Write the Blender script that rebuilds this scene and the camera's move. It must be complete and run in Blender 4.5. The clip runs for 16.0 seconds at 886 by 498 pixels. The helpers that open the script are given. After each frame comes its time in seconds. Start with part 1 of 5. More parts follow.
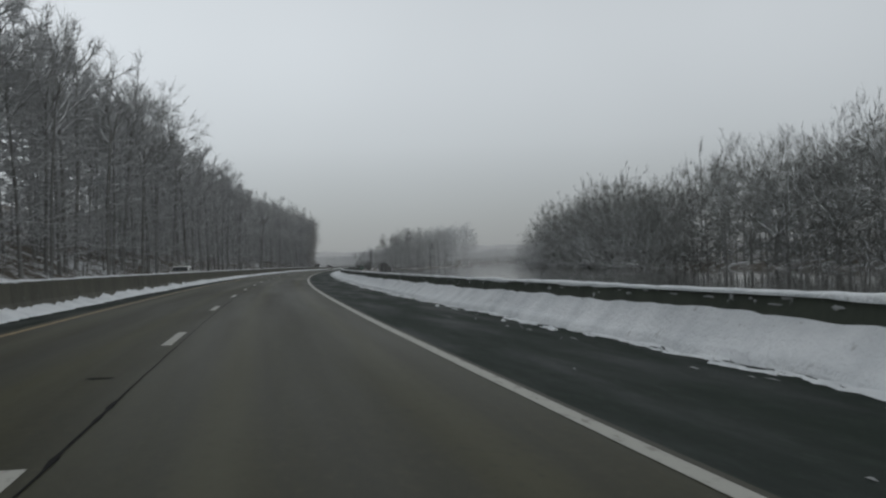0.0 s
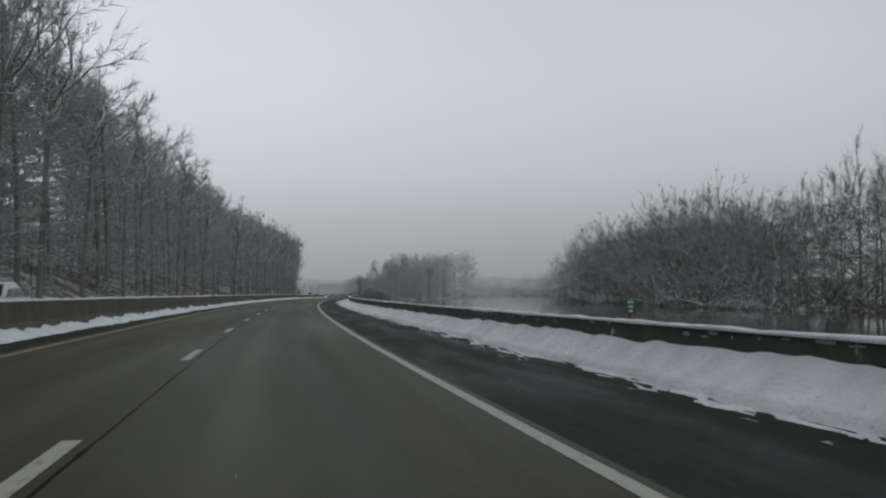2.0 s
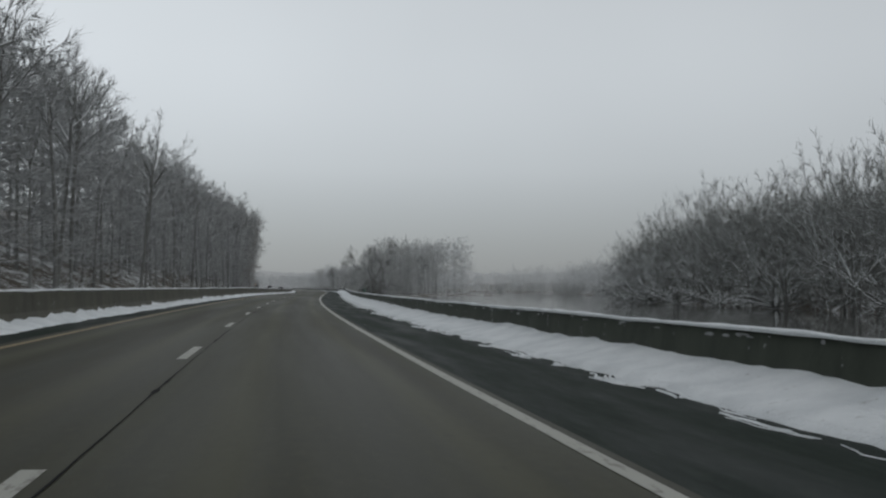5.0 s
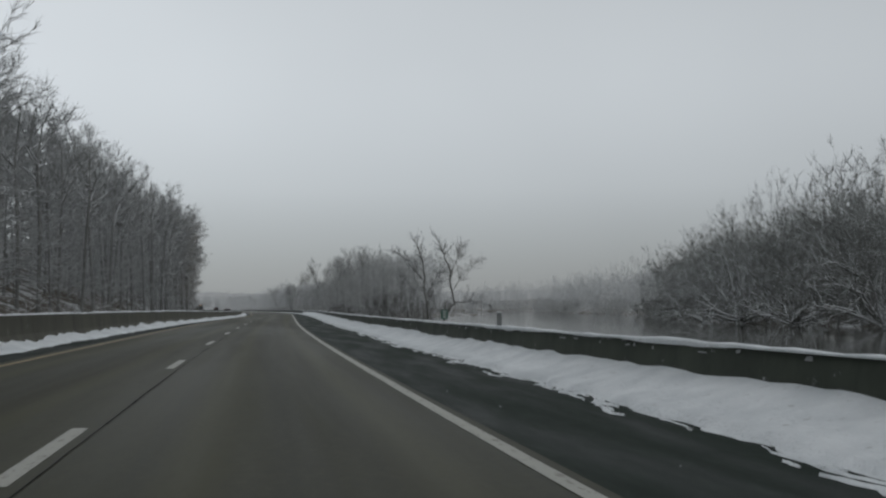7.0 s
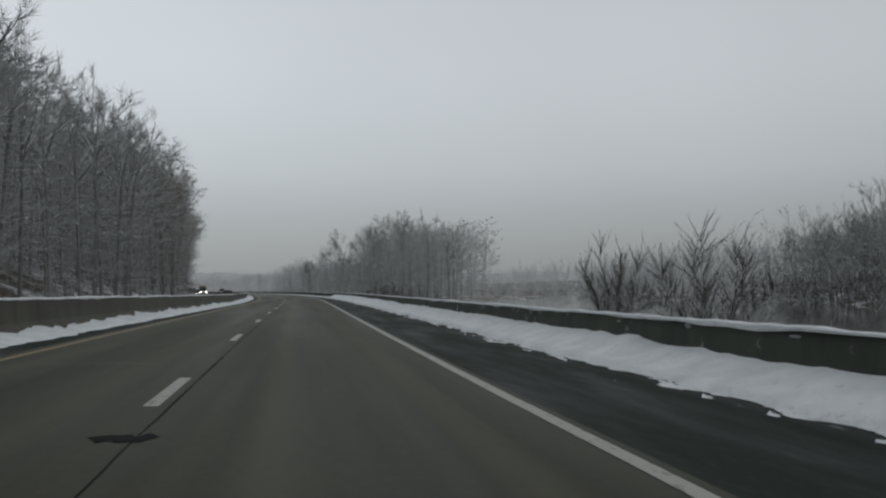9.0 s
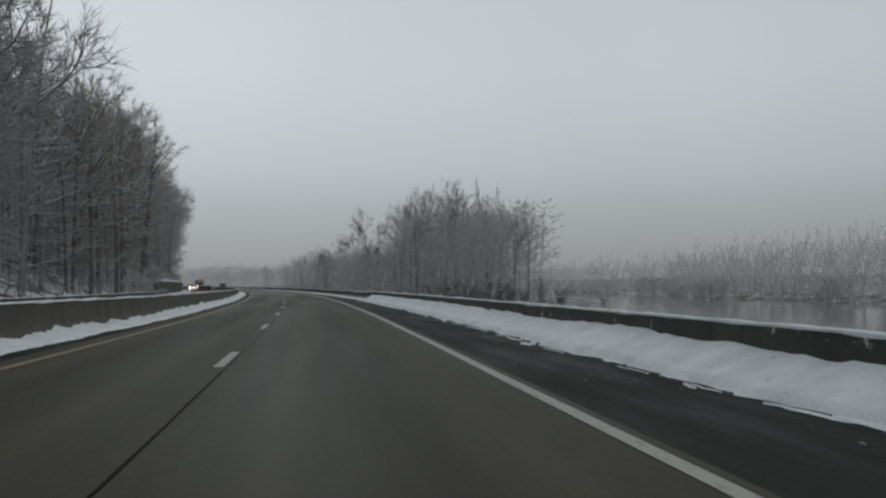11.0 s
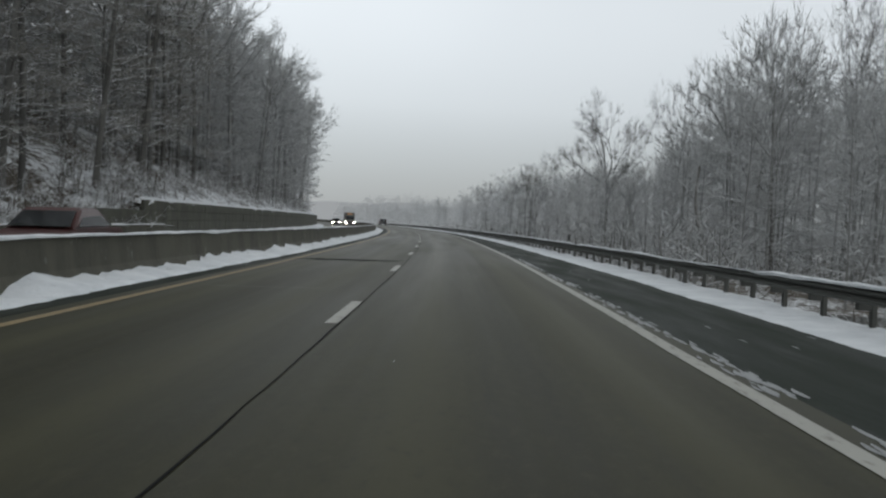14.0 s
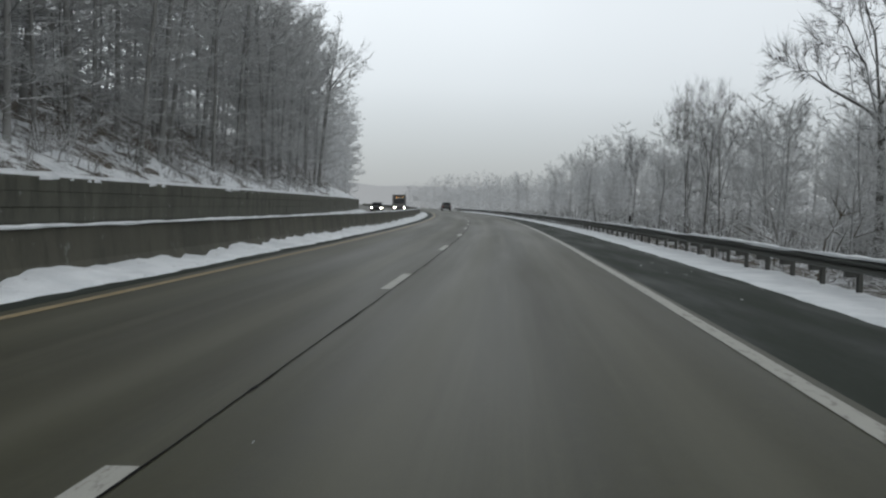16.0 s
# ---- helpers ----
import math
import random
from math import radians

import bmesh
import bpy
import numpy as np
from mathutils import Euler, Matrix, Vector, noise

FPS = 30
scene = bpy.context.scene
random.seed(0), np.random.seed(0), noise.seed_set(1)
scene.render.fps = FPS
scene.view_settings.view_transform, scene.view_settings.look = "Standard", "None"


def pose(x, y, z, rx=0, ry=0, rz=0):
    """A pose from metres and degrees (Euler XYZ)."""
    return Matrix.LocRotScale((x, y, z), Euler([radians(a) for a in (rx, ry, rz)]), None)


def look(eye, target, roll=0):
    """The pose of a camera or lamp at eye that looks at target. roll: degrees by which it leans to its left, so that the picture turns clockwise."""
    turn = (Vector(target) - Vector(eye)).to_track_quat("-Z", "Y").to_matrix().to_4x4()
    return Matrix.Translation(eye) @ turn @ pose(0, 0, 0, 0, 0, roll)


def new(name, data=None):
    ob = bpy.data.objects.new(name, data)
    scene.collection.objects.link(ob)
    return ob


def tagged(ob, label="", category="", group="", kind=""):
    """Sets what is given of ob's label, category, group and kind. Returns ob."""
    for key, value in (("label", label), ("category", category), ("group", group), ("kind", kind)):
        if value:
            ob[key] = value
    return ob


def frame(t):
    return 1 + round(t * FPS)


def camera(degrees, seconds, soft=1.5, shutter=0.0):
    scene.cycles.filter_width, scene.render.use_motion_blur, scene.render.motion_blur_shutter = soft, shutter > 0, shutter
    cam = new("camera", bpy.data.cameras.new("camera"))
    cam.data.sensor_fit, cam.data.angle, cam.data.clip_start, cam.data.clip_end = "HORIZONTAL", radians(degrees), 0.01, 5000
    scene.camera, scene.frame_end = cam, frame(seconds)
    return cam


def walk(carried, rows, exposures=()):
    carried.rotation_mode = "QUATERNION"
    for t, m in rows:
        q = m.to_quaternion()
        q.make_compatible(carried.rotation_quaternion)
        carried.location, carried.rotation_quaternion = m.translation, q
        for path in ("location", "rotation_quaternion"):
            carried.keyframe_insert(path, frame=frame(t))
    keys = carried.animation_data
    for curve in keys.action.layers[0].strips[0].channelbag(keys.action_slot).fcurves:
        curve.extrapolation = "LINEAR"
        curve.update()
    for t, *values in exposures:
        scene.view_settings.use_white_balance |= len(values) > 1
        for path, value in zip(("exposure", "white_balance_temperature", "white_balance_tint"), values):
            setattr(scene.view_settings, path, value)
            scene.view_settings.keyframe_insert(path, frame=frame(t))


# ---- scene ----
# The motorway is laid out along a line: s metres along the joint between its two lanes, l metres to the right of it.
HEADING = [(-200, 14.1), (-60, 13.8), (-20, 12.41), (20, 10.81), (60, 9.34), (100, 7.92), (140, 6.91), (180, 5.75), (220, 4.47), (260, 3.45), (300, 2.88), (340, 3.09), (380, 4.34), (420, 5.80), (460, 6.83), (500, 7.94), (540, 9.66), (580, 11.38),
           (620, 13.1), (680, 15.6), (760, 18.5), (1000, 22.0)]
S = np.arange(-200, 1001, 1.0)
_h = np.interp(S, [a for a, b in HEADING], [b for a, b in HEADING])
_h = np.convolve(np.pad(_h, 20, mode="edge"), np.ones(41) / 41, "valid")
_x = np.concatenate([[0], np.cumsum(-np.sin(np.radians(_h)))[:-1]])
_y = np.concatenate([[0], np.cumsum(np.cos(np.radians(_h)))[:-1]])
_x, _y = _x - _x[200], _y - _y[200]


def heading(s):
    return np.interp(s, S, _h)


def bank(s):
    """Degrees by which the road leans to its right."""
    return np.interp(s, [270, 350], [1.0, -1.5])


def plan(s, l):
    """The place in x and y; straight on beyond both ends of the line."""
    s, l = np.asarray(s, float), np.asarray(l, float)
    h = np.radians(heading(s))
    over = s - np.clip(s, S[0], S[-1])
    return np.interp(s, S, _x) - over * np.sin(h) + l * np.cos(h), np.interp(s, S, _y) + over * np.cos(h) + l * np.sin(h)


def road_z(s, l):
    """Height of the carriageways; the shoulders fall away a little."""
    s, l = np.asarray(s, float), np.asarray(l, float)
    fall, inner = np.interp(s, [270, 350], [0.025, 0.095]), np.interp(s, [270, 400], [0.0, 0.07])
    return -l * np.tan(np.radians(bank(s))) - np.clip(l - 3.6, 0, 4.5) * fall - np.clip(-l - 3.6, 0, 1.8) * inner


def at(s, l, z=0.0):
    x, y = plan(s, l)
    return np.stack(np.broadcast_arrays(x, y, road_z(s, l) + z), -1)


cam = camera(48.79, 16.0, soft=2.3)
EYE = 1.129
# seconds, s, l, yaw, pitch, roll against the road
ROWS = [
    (0.0, -1.56, 1.211, 0.69, 0.75, 1.01),
    (0.5, 13.48, 1.199, -0.28, 1.89, -0.15),
    (1.0, 28.44, 1.263, -1.08, 2.64, 1.17),
    (1.5, 43.19, 1.294, -0.92, 3.47, -0.32),
    (2.0, 57.51, 1.303, -0.65, 2.56, -0.59),
    (2.5, 71.74, 1.328, -1.01, 1.36, -0.13),
    (3.0, 86.11, 1.355, -1.57, 2.33, -0.90),
    (5.5, 159.06, 1.279, -3.54, 2.25, -0.89),
    (6.0, 173.56, 1.390, -4.20, 2.24, -0.02),
    (6.5, 187.83, 1.428, -5.54, 3.03, 0.82),
    (7.0, 202.00, 1.404, -5.99, 3.39, -0.54),
    (7.5, 216.52, 1.434, -5.21, 4.32, -1.61),
    (8.0, 231.12, 1.351, -5.12, 4.08, -0.51),
    (8.5, 245.55, 1.273, -5.29, 3.12, 0.49),
    (9.0, 259.84, 1.162, -5.31, 2.33, -0.64),
    (11.5, 331.20, 1.183, -4.36, 2.08, 0.42),
    (12.0, 346.17, 1.157, -4.94, 0.89, -0.41),
    (12.5, 361.35, 1.081, -3.14, -0.50, -0.08),
    (13.0, 376.14, 1.067, 0.82, -0.19, -0.75),
    (13.5, 390.64, 1.171, 4.13, -0.40, 0.06),
    (14.0, 404.99, 1.221, 6.07, -1.45, -1.48),
    (14.5, 419.40, 1.348, 8.73, -2.49, -1.33),
    (15.0, 433.92, 1.398, 9.70, -0.73, -1.06),
    (15.5, 448.72, 1.465, 10.56, -2.11, -1.30),
    (16.0, 463.58, 1.516, 10.87, -2.57, -0.69),
]


def eye_pose(s, l, yaw, pitch, roll):
    x, y = plan(s, l)
    b = float(bank(s))
    return pose(float(x), float(y), EYE - l * math.tan(radians(b)), 90 + pitch, roll + b, yaw)


EXPOSURES = [(0.0, 0.12), (3.0, 0.12), (6.0, 0.10), (9.0, 0.05), (12.5, 0.05), (13.5, 0.18), (14.3, 0.54), (16.0, 0.57)]
walk(cam, [(t, eye_pose(*r)) for t, *r in ROWS], EXPOSURES)

# ---- light ----
world = bpy.data.worlds.new("overcast")
scene.world = world
world.use_nodes = True
wt = world.node_tree
wt.nodes.clear()
w_out = wt.nodes.new("ShaderNodeOutputWorld")
w_bg = wt.nodes.new("ShaderNodeBackground")
w_sky = wt.nodes.new("ShaderNodeTexSky")
w_sky.sky_type, w_sky.sun_disc = "NISHITA", False
w_sky.sun_elevation, w_sky.sun_rotation = radians(28), radians(150)
w_tex = wt.nodes.new("ShaderNodeTexCoord")
w_sep = wt.nodes.new("ShaderNodeSeparateXYZ")
w_ramp = wt.nodes.new("ShaderNodeValToRGB")
w_ramp.color_ramp.interpolation = "B_SPLINE"
# cloud cover: dull in the mist at the horizon, about twice as bright higher up
CLOUD = [(0.0, 0.10), (0.49, 0.22), (0.505, 0.268), (0.53, 0.35), (0.56, 0.50), (0.62, 0.66), (0.75, 0.42), (1.0, 0.33)]
for i, (at_z, v) in enumerate(CLOUD):
    el = w_ramp.color_ramp.elements[i] if i < 2 else w_ramp.color_ramp.elements.new(at_z)
    el.position = at_z
for el, (at_z, v) in zip(w_ramp.color_ramp.elements, CLOUD):
    el.position, el.color = at_z, (v * 0.945, v * 1.0, v * 1.04, 1)
w_map = wt.nodes.new("ShaderNodeMapRange")
w_map.inputs["From Min"].default_value = -1
w_cloud = wt.nodes.new("ShaderNodeTexNoise")
w_cloud.inputs["Scale"].default_value, w_cloud.inputs["Detail"].default_value = 2.2, 3
w_cmap = wt.nodes.new("ShaderNodeMapRange")
w_cmap.inputs["To Min"].default_value, w_cmap.inputs["To Max"].default_value = 0.9, 1.1
w_mul = wt.nodes.new("ShaderNodeMix")
w_mul.data_type, w_mul.blend_type = "RGBA", "MULTIPLY"
w_mul.inputs[0].default_value = 1.0
w_mix = wt.nodes.new("ShaderNodeMix")
w_mix.data_type = "RGBA"
w_mix.inputs[0].default_value = 0.006
wt.links.new(w_tex.outputs["Generated"], w_sep.inputs[0])
wt.links.new(w_sep.outputs["Z"], w_map.inputs["Value"])
wt.links.new(w_map.outputs[0], w_ramp.inputs[0])
wt.links.new(w_tex.outputs["Generated"], w_cloud.inputs["Vector"])
wt.links.new(w_cloud.outputs["Fac"], w_cmap.inputs["Value"])
# the cloud is thinner, and brighter, on the hill's side of the valley
w_lean = wt.nodes.new("ShaderNodeMapRange")
w_lean.inputs["From Min"].default_value, w_lean.inputs["From Max"].default_value = -0.6, 0.6
w_lean.inputs["To Min"].default_value, w_lean.inputs["To Max"].default_value = 1.17, 0.77
w_both = wt.nodes.new("ShaderNodeMath")
w_both.operation = "MULTIPLY"
wt.links.new(w_sep.outputs["X"], w_lean.inputs["Value"])
wt.links.new(w_cmap.outputs[0], w_both.inputs[0])
wt.links.new(w_lean.outputs[0], w_both.inputs[1])
wt.links.new(w_ramp.outputs[0], w_mul.inputs[6])
wt.links.new(w_both.outputs[0], w_mul.inputs[7])
wt.links.new(w_mul.outputs[2], w_mix.inputs[6])
wt.links.new(w_sky.outputs[0], w_mix.inputs[7])
wt.links.new(w_mix.outputs[2], w_bg.inputs["Color"])
wt.links.new(w_bg.outputs[0], w_out.inputs[0])
w_bg.inputs["Strength"].default_value = 1.0

sun_data = bpy.data.lights.new("sun", "SUN")
sun_data.energy, sun_data.angle, sun_data.color = 0.35, radians(60), (0.97, 1.0, 0.98)
sun = new("sun", sun_data)
sun.matrix_world = look((0, 0, 60), (-30, 52, 0))


# ---- materials ----
class Mat:
    """A principled material with a few shorthands for its nodes."""

    def __init__(self, name, rough=0.8, metal=0.0):
        self.m = bpy.data.materials.new(name)
        self.m.use_nodes = True
        self.t = self.m.node_tree
        self.b = self.t.nodes["Principled BSDF"]
        self.b.inputs["Roughness"].default_value = rough
        self.b.inputs["Metallic"].default_value = metal

    def put(self, where, value):
        if isinstance(value, bpy.types.NodeSocket):
            self.t.links.new(value, where)
        else:
            where.default_value = value

    def coord(self, kind, scale=(1, 1, 1)):
        if kind == "UV":
            src = self.t.nodes.new("ShaderNodeUVMap").outputs[0]
        elif kind == "World":
            src = self.t.nodes.new("ShaderNodeNewGeometry").outputs["Position"]
        else:
            src = self.t.nodes.new("ShaderNodeTexCoord").outputs[kind]
        mp = self.t.nodes.new("ShaderNodeMapping")
        mp.inputs["Scale"].default_value = scale
        self.t.links.new(src, mp.inputs[0])
        return mp.outputs[0]

    def noise(self, vec, scale, detail=4, rough=0.55):
        n = self.t.nodes.new("ShaderNodeTexNoise")
        self.t.links.new(vec, n.inputs["Vector"])
        n.inputs["Scale"].default_value, n.inputs["Detail"].default_value, n.inputs["Roughness"].default_value = scale, detail, rough
        return n.outputs["Fac"]

    def span(self, v, a, b, c=0.0, d=1.0, smooth=True):
        n = self.t.nodes.new("ShaderNodeMapRange")
        n.interpolation_type = "SMOOTHSTEP" if smooth else "LINEAR"
        self.put(n.inputs["Value"], v)
        for k, x in zip(("From Min", "From Max", "To Min", "To Max"), (a, b, c, d)):
            self.put(n.inputs[k], x)
        return n.outputs[0]

    def math(self, op, a, b=0.0):
        n = self.t.nodes.new("ShaderNodeMath")
        n.operation = op
        self.put(n.inputs[0], a)
        self.put(n.inputs[1], b)
        return n.outputs[0]

    def mix(self, f, a, b):
        n = self.t.nodes.new("ShaderNodeMix")
        n.data_type = "RGBA"
        self.put(n.inputs[0], f)
        for i, v in ((6, a), (7, b)):
            self.put(n.inputs[i], (*v, 1) if isinstance(v, tuple) else v)
        return n.outputs[2]

    def up(self):
        sep = self.t.nodes.new("ShaderNodeSeparateXYZ")
        self.t.links.new(self.t.nodes.new("ShaderNodeNewGeometry").outputs["Normal"], sep.inputs[0])
        return sep.outputs["Z"]

    def bump(self, h, strength, dist):
        n = self.t.nodes.new("ShaderNodeBump")
        n.inputs["Strength"].default_value, n.inputs["Distance"].default_value = strength, dist
        self.t.links.new(h, n.inputs["Height"])
        self.t.links.new(n.outputs[0], self.b.inputs["Normal"])

    def color(self, c):
        self.put(self.b.inputs["Base Color"], (*c, 1) if isinstance(c, tuple) else c)
        return self.m


SNOW = (0.76, 0.78, 0.80)


def bark_material(name, dark, light, snow_from, snow_to, cover, round_lit=0.0):
    m = Mat(name, 0.9)
    pos = m.coord("World")
    n1 = m.noise(pos, 0.35, 2)
    n2 = m.noise(pos, 5.0, 3)
    col = m.mix(m.span(n1, 0.35, 0.65), dark, light)
    col = m.mix(m.math("MULTIPLY", n2, 0.5), col, tuple(c * 0.5 for c in dark))
    s = m.span(m.up(), snow_from, snow_to)
    s = m.math("MULTIPLY", s, m.span(n2, 0.30, 0.55, cover * 0.4, cover))
    col = m.mix(s, col, SNOW)
    if round_lit:
        # a twig is lit all round, however its few faces lie
        soft = m.t.nodes.new("ShaderNodeBsdfTranslucent")
        both = m.t.nodes.new("ShaderNodeMixShader")
        both.inputs[0].default_value = round_lit
        m.put(soft.inputs["Color"], col)
        m.t.links.new(m.b.outputs[0], both.inputs[1])
        m.t.links.new(soft.outputs[0], both.inputs[2])
        m.t.links.new(both.outputs[0], m.t.nodes["Material Output"].inputs["Surface"])
        m.b.inputs["Specular IOR Level"].default_value = 0.1
    return m.color(col)


M_TRUNK = bark_material("bark", (0.105, 0.103, 0.095), (0.155, 0.152, 0.142), 0.0, 0.42, 0.95)
# mist is put into the colours: farther woods get paler bark and twigs
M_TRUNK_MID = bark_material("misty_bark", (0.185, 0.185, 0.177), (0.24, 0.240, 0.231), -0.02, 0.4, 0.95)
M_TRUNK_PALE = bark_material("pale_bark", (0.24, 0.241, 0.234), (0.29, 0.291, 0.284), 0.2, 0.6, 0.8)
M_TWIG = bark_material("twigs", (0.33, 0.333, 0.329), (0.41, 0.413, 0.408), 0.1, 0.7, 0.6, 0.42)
M_TWIG_BROWN = bark_material("hill_twigs", (0.30, 0.288, 0.262), (0.38, 0.366, 0.338), 0.1, 0.7, 0.65, 0.42)
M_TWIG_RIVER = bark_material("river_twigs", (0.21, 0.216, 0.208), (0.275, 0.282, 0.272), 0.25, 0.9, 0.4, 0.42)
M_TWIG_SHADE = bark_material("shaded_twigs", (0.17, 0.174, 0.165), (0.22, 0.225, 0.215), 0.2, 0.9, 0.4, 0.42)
# next four: base colours whitened to stand in for mist over distant woods
M_TWIG_HAZE = bark_material("deep_haze_twigs", (0.70, 0.71, 0.715), (0.77, 0.78, 0.785), 0.1, 0.8, 0.5, 0.42)
M_TWIG_PALE = bark_material("hazed_twigs", (0.50, 0.508, 0.504), (0.56, 0.568, 0.564), 0.3, 0.95, 0.3, 0.42)
M_TWIG_FAR = bark_material("far_shore_haze_twigs", (0.66, 0.67, 0.675), (0.73, 0.74, 0.745), 0.1, 0.8, 0.4, 0.42)
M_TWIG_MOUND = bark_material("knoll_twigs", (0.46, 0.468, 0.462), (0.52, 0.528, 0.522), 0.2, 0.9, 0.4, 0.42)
M_TWIG_DARK = bark_material("dark_twigs", (0.085, 0.084, 0.078), (0.125, 0.123, 0.114), 0.2, 0.8, 0.55, 0.2)
M_BRUSH = bark_material("snowy_brush", (0.10, 0.086, 0.066), (0.17, 0.148, 0.118), -0.25, 0.35, 1.0, 0.25)
M_BUSH = bark_material("dark_bush_bark", (0.075, 0.073, 0.066), (0.115, 0.112, 0.102), 0.2, 0.8, 0.7)
M_SNAG = bark_material("snow_plastered_wood", (0.12, 0.10, 0.08), (0.2, 0.18, 0.15), -0.5, 0.3, 1.0)


def concrete_road():
    m = Mat("worn_concrete", 0.55)
    uv = m.coord("UV")
    sep = m.t.nodes.new("ShaderNodeSeparateXYZ")
    m.t.links.new(uv, sep.inputs[0])
    l = sep.outputs["Y"]
    streak = m.noise(m.coord("UV", (0.02, 1.0, 1)), 2.2, 4)
    blotch = m.noise(m.coord("UV", (0.05, 1.0, 1)), 0.6, 4)
    grain = m.noise(uv, 60, 3)
    col = m.mix(m.span(blotch, 0.3, 0.7), (0.0257, 0.0245, 0.0090), (0.0340, 0.0322, 0.0121))
    col = m.mix(m.span(streak, 0.40, 0.66, 0, 0.85), col, (0.0169, 0.0164, 0.0069))
    mottle = m.noise(m.coord("UV", (0.5, 1.0, 1)), 2.6, 6, 0.65)
    col = m.mix(m.span(mottle, 0.35, 0.7, 0, 0.45), col, (0.0163, 0.0158, 0.0068))
    # oil-dark middle of each lane, tyre tracks rubbed paler
    lane = m.math("ABSOLUTE", m.math("SUBTRACT", m.math("PINGPONG", m.math("ADD", l, 14.4), 1.8), 1.8))
    wob = m.math("MULTIPLY", m.math("SUBTRACT", blotch, 0.5), 0.5)
    lane = m.math("ADD", lane, wob)
    col = m.mix(m.span(lane, 0.55, 0.1, 0, 0.42), col, (0.0110, 0.0108, 0.0062))
    track = m.math("ABSOLUTE", m.math("SUBTRACT", lane, 0.85))
    col = m.mix(m.span(track, 0.35, 0.0, 0, 0.65), col, (0.0551, 0.0518, 0.0223))
    col = m.mix(m.span(grain, 0.25, 0.8, 0, 0.5), col, (0.0459, 0.0432, 0.0187))
    speckle = m.noise(m.coord("UV", (0.45, 1.0, 1)), 11.0, 5, 0.7)
    col = m.mix(m.span(speckle, 0.50, 0.72, 0, 0.55), col, (0.050, 0.047, 0.024))
    col = m.mix(m.span(speckle, 0.46, 0.30, 0, 0.5), col, (0.012, 0.0118, 0.006))
    # paler past the shoulder barrier: sky sheen put into the colour, strongest where rubbed
    far_sheen = m.span(sep.outputs["X"], 395.0, 440.0, 0.0, 1.0)
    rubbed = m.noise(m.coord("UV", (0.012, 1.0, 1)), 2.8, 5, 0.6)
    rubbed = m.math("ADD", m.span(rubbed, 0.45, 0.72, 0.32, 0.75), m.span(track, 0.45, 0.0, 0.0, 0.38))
    far_sheen = m.math("MULTIPLY", far_sheen, rubbed)
    col = m.mix(far_sheen, col, m.mix(streak, (0.064, 0.062, 0.040), (0.088, 0.085, 0.056)))
    damp = m.span(sep.outputs["X"], 400.0, 470.0, 0.0, 0.08)
    m.put(m.b.inputs["Roughness"], m.math("SUBTRACT", m.span(blotch, 0.3, 0.75, 0.50, 0.64), damp))
    m.b.inputs["Specular IOR Level"].default_value = 0.14
    m.bump(grain, 0.25, 0.004)
    return m.color(col)


def asphalt():
    m = Mat("damp_asphalt", 0.6)
    uv = m.coord("UV")
    streak = m.noise(m.coord("UV", (0.16, 1.0, 1)), 1.1, 4)
    grain = m.noise(uv, 90, 2)
    gravel = m.noise(m.coord("UV", (0.3, 1.0, 1)), 6.0, 6, 0.8)
    col = m.mix(m.span(streak, 0.35, 0.7), (0.0065, 0.0118, 0.0086), (0.0165, 0.0250, 0.0186))
    col = m.mix(m.span(grain, 0.45, 0.8, 0, 0.35), col, (0.022, 0.029, 0.024))
    col = m.mix(m.span(gravel, 0.48, 0.70, 0, 0.6), col, (0.036, 0.048, 0.038))
    salt = m.noise(m.coord("UV", (0.12, 1.0, 1)), 1.7, 6, 0.7)
    col = m.mix(m.span(salt, 0.58, 0.78, 0, 0.30), col, (0.075, 0.08, 0.077))
    # greyer and paler past the end of the shoulder barrier
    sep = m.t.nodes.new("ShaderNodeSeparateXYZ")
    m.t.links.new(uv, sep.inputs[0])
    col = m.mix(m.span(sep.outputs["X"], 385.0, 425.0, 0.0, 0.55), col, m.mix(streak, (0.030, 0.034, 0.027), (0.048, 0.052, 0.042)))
    m.put(m.b.inputs["Roughness"], m.span(streak, 0.3, 0.7, 0.5, 0.75))
    m.b.inputs["Specular IOR Level"].default_value = 0.05
    m.bump(grain, 0.4, 0.006)
    return m.color(col)


def paint(name, colr, worn):
    m = Mat(name, 0.6)
    uv = m.coord("UV")
    wear = m.noise(m.coord("UV", (0.6, 2.0, 1)), 6, 6, 0.65)
    grain = m.noise(uv, 70, 2)
    col = m.mix(m.span(grain, 0.2, 0.8, 0, 0.25), colr, tuple(c * 0.6 for c in colr))
    col = m.mix(m.span(wear, 0.52, 0.66, 0, 0.7), col, worn)
    return m.color(col)


def snow_material(name, dirt):
    m = Mat(name, 0.75)
    pos = m.coord("World")
    n1 = m.noise(pos, 1.2, 5)
    n2 = m.noise(pos, 14, 4)
    spots = m.noise(pos, 5.5, 3, 0.7)
    col = m.mix(m.span(n1, 0.3, 0.75), (0.77, 0.79, 0.805), (0.60, 0.625, 0.645))
    col = m.mix(m.span(spots, 0.62, 0.74, 0, dirt), col, (0.22, 0.21, 0.19))
    m.bump(m.math("ADD", n2, m.math("MULTIPLY", n1, 2.0)), 0.8, 0.05)
    m.b.inputs["Subsurface Weight"].default_value = 0.0
    return m.color(col)


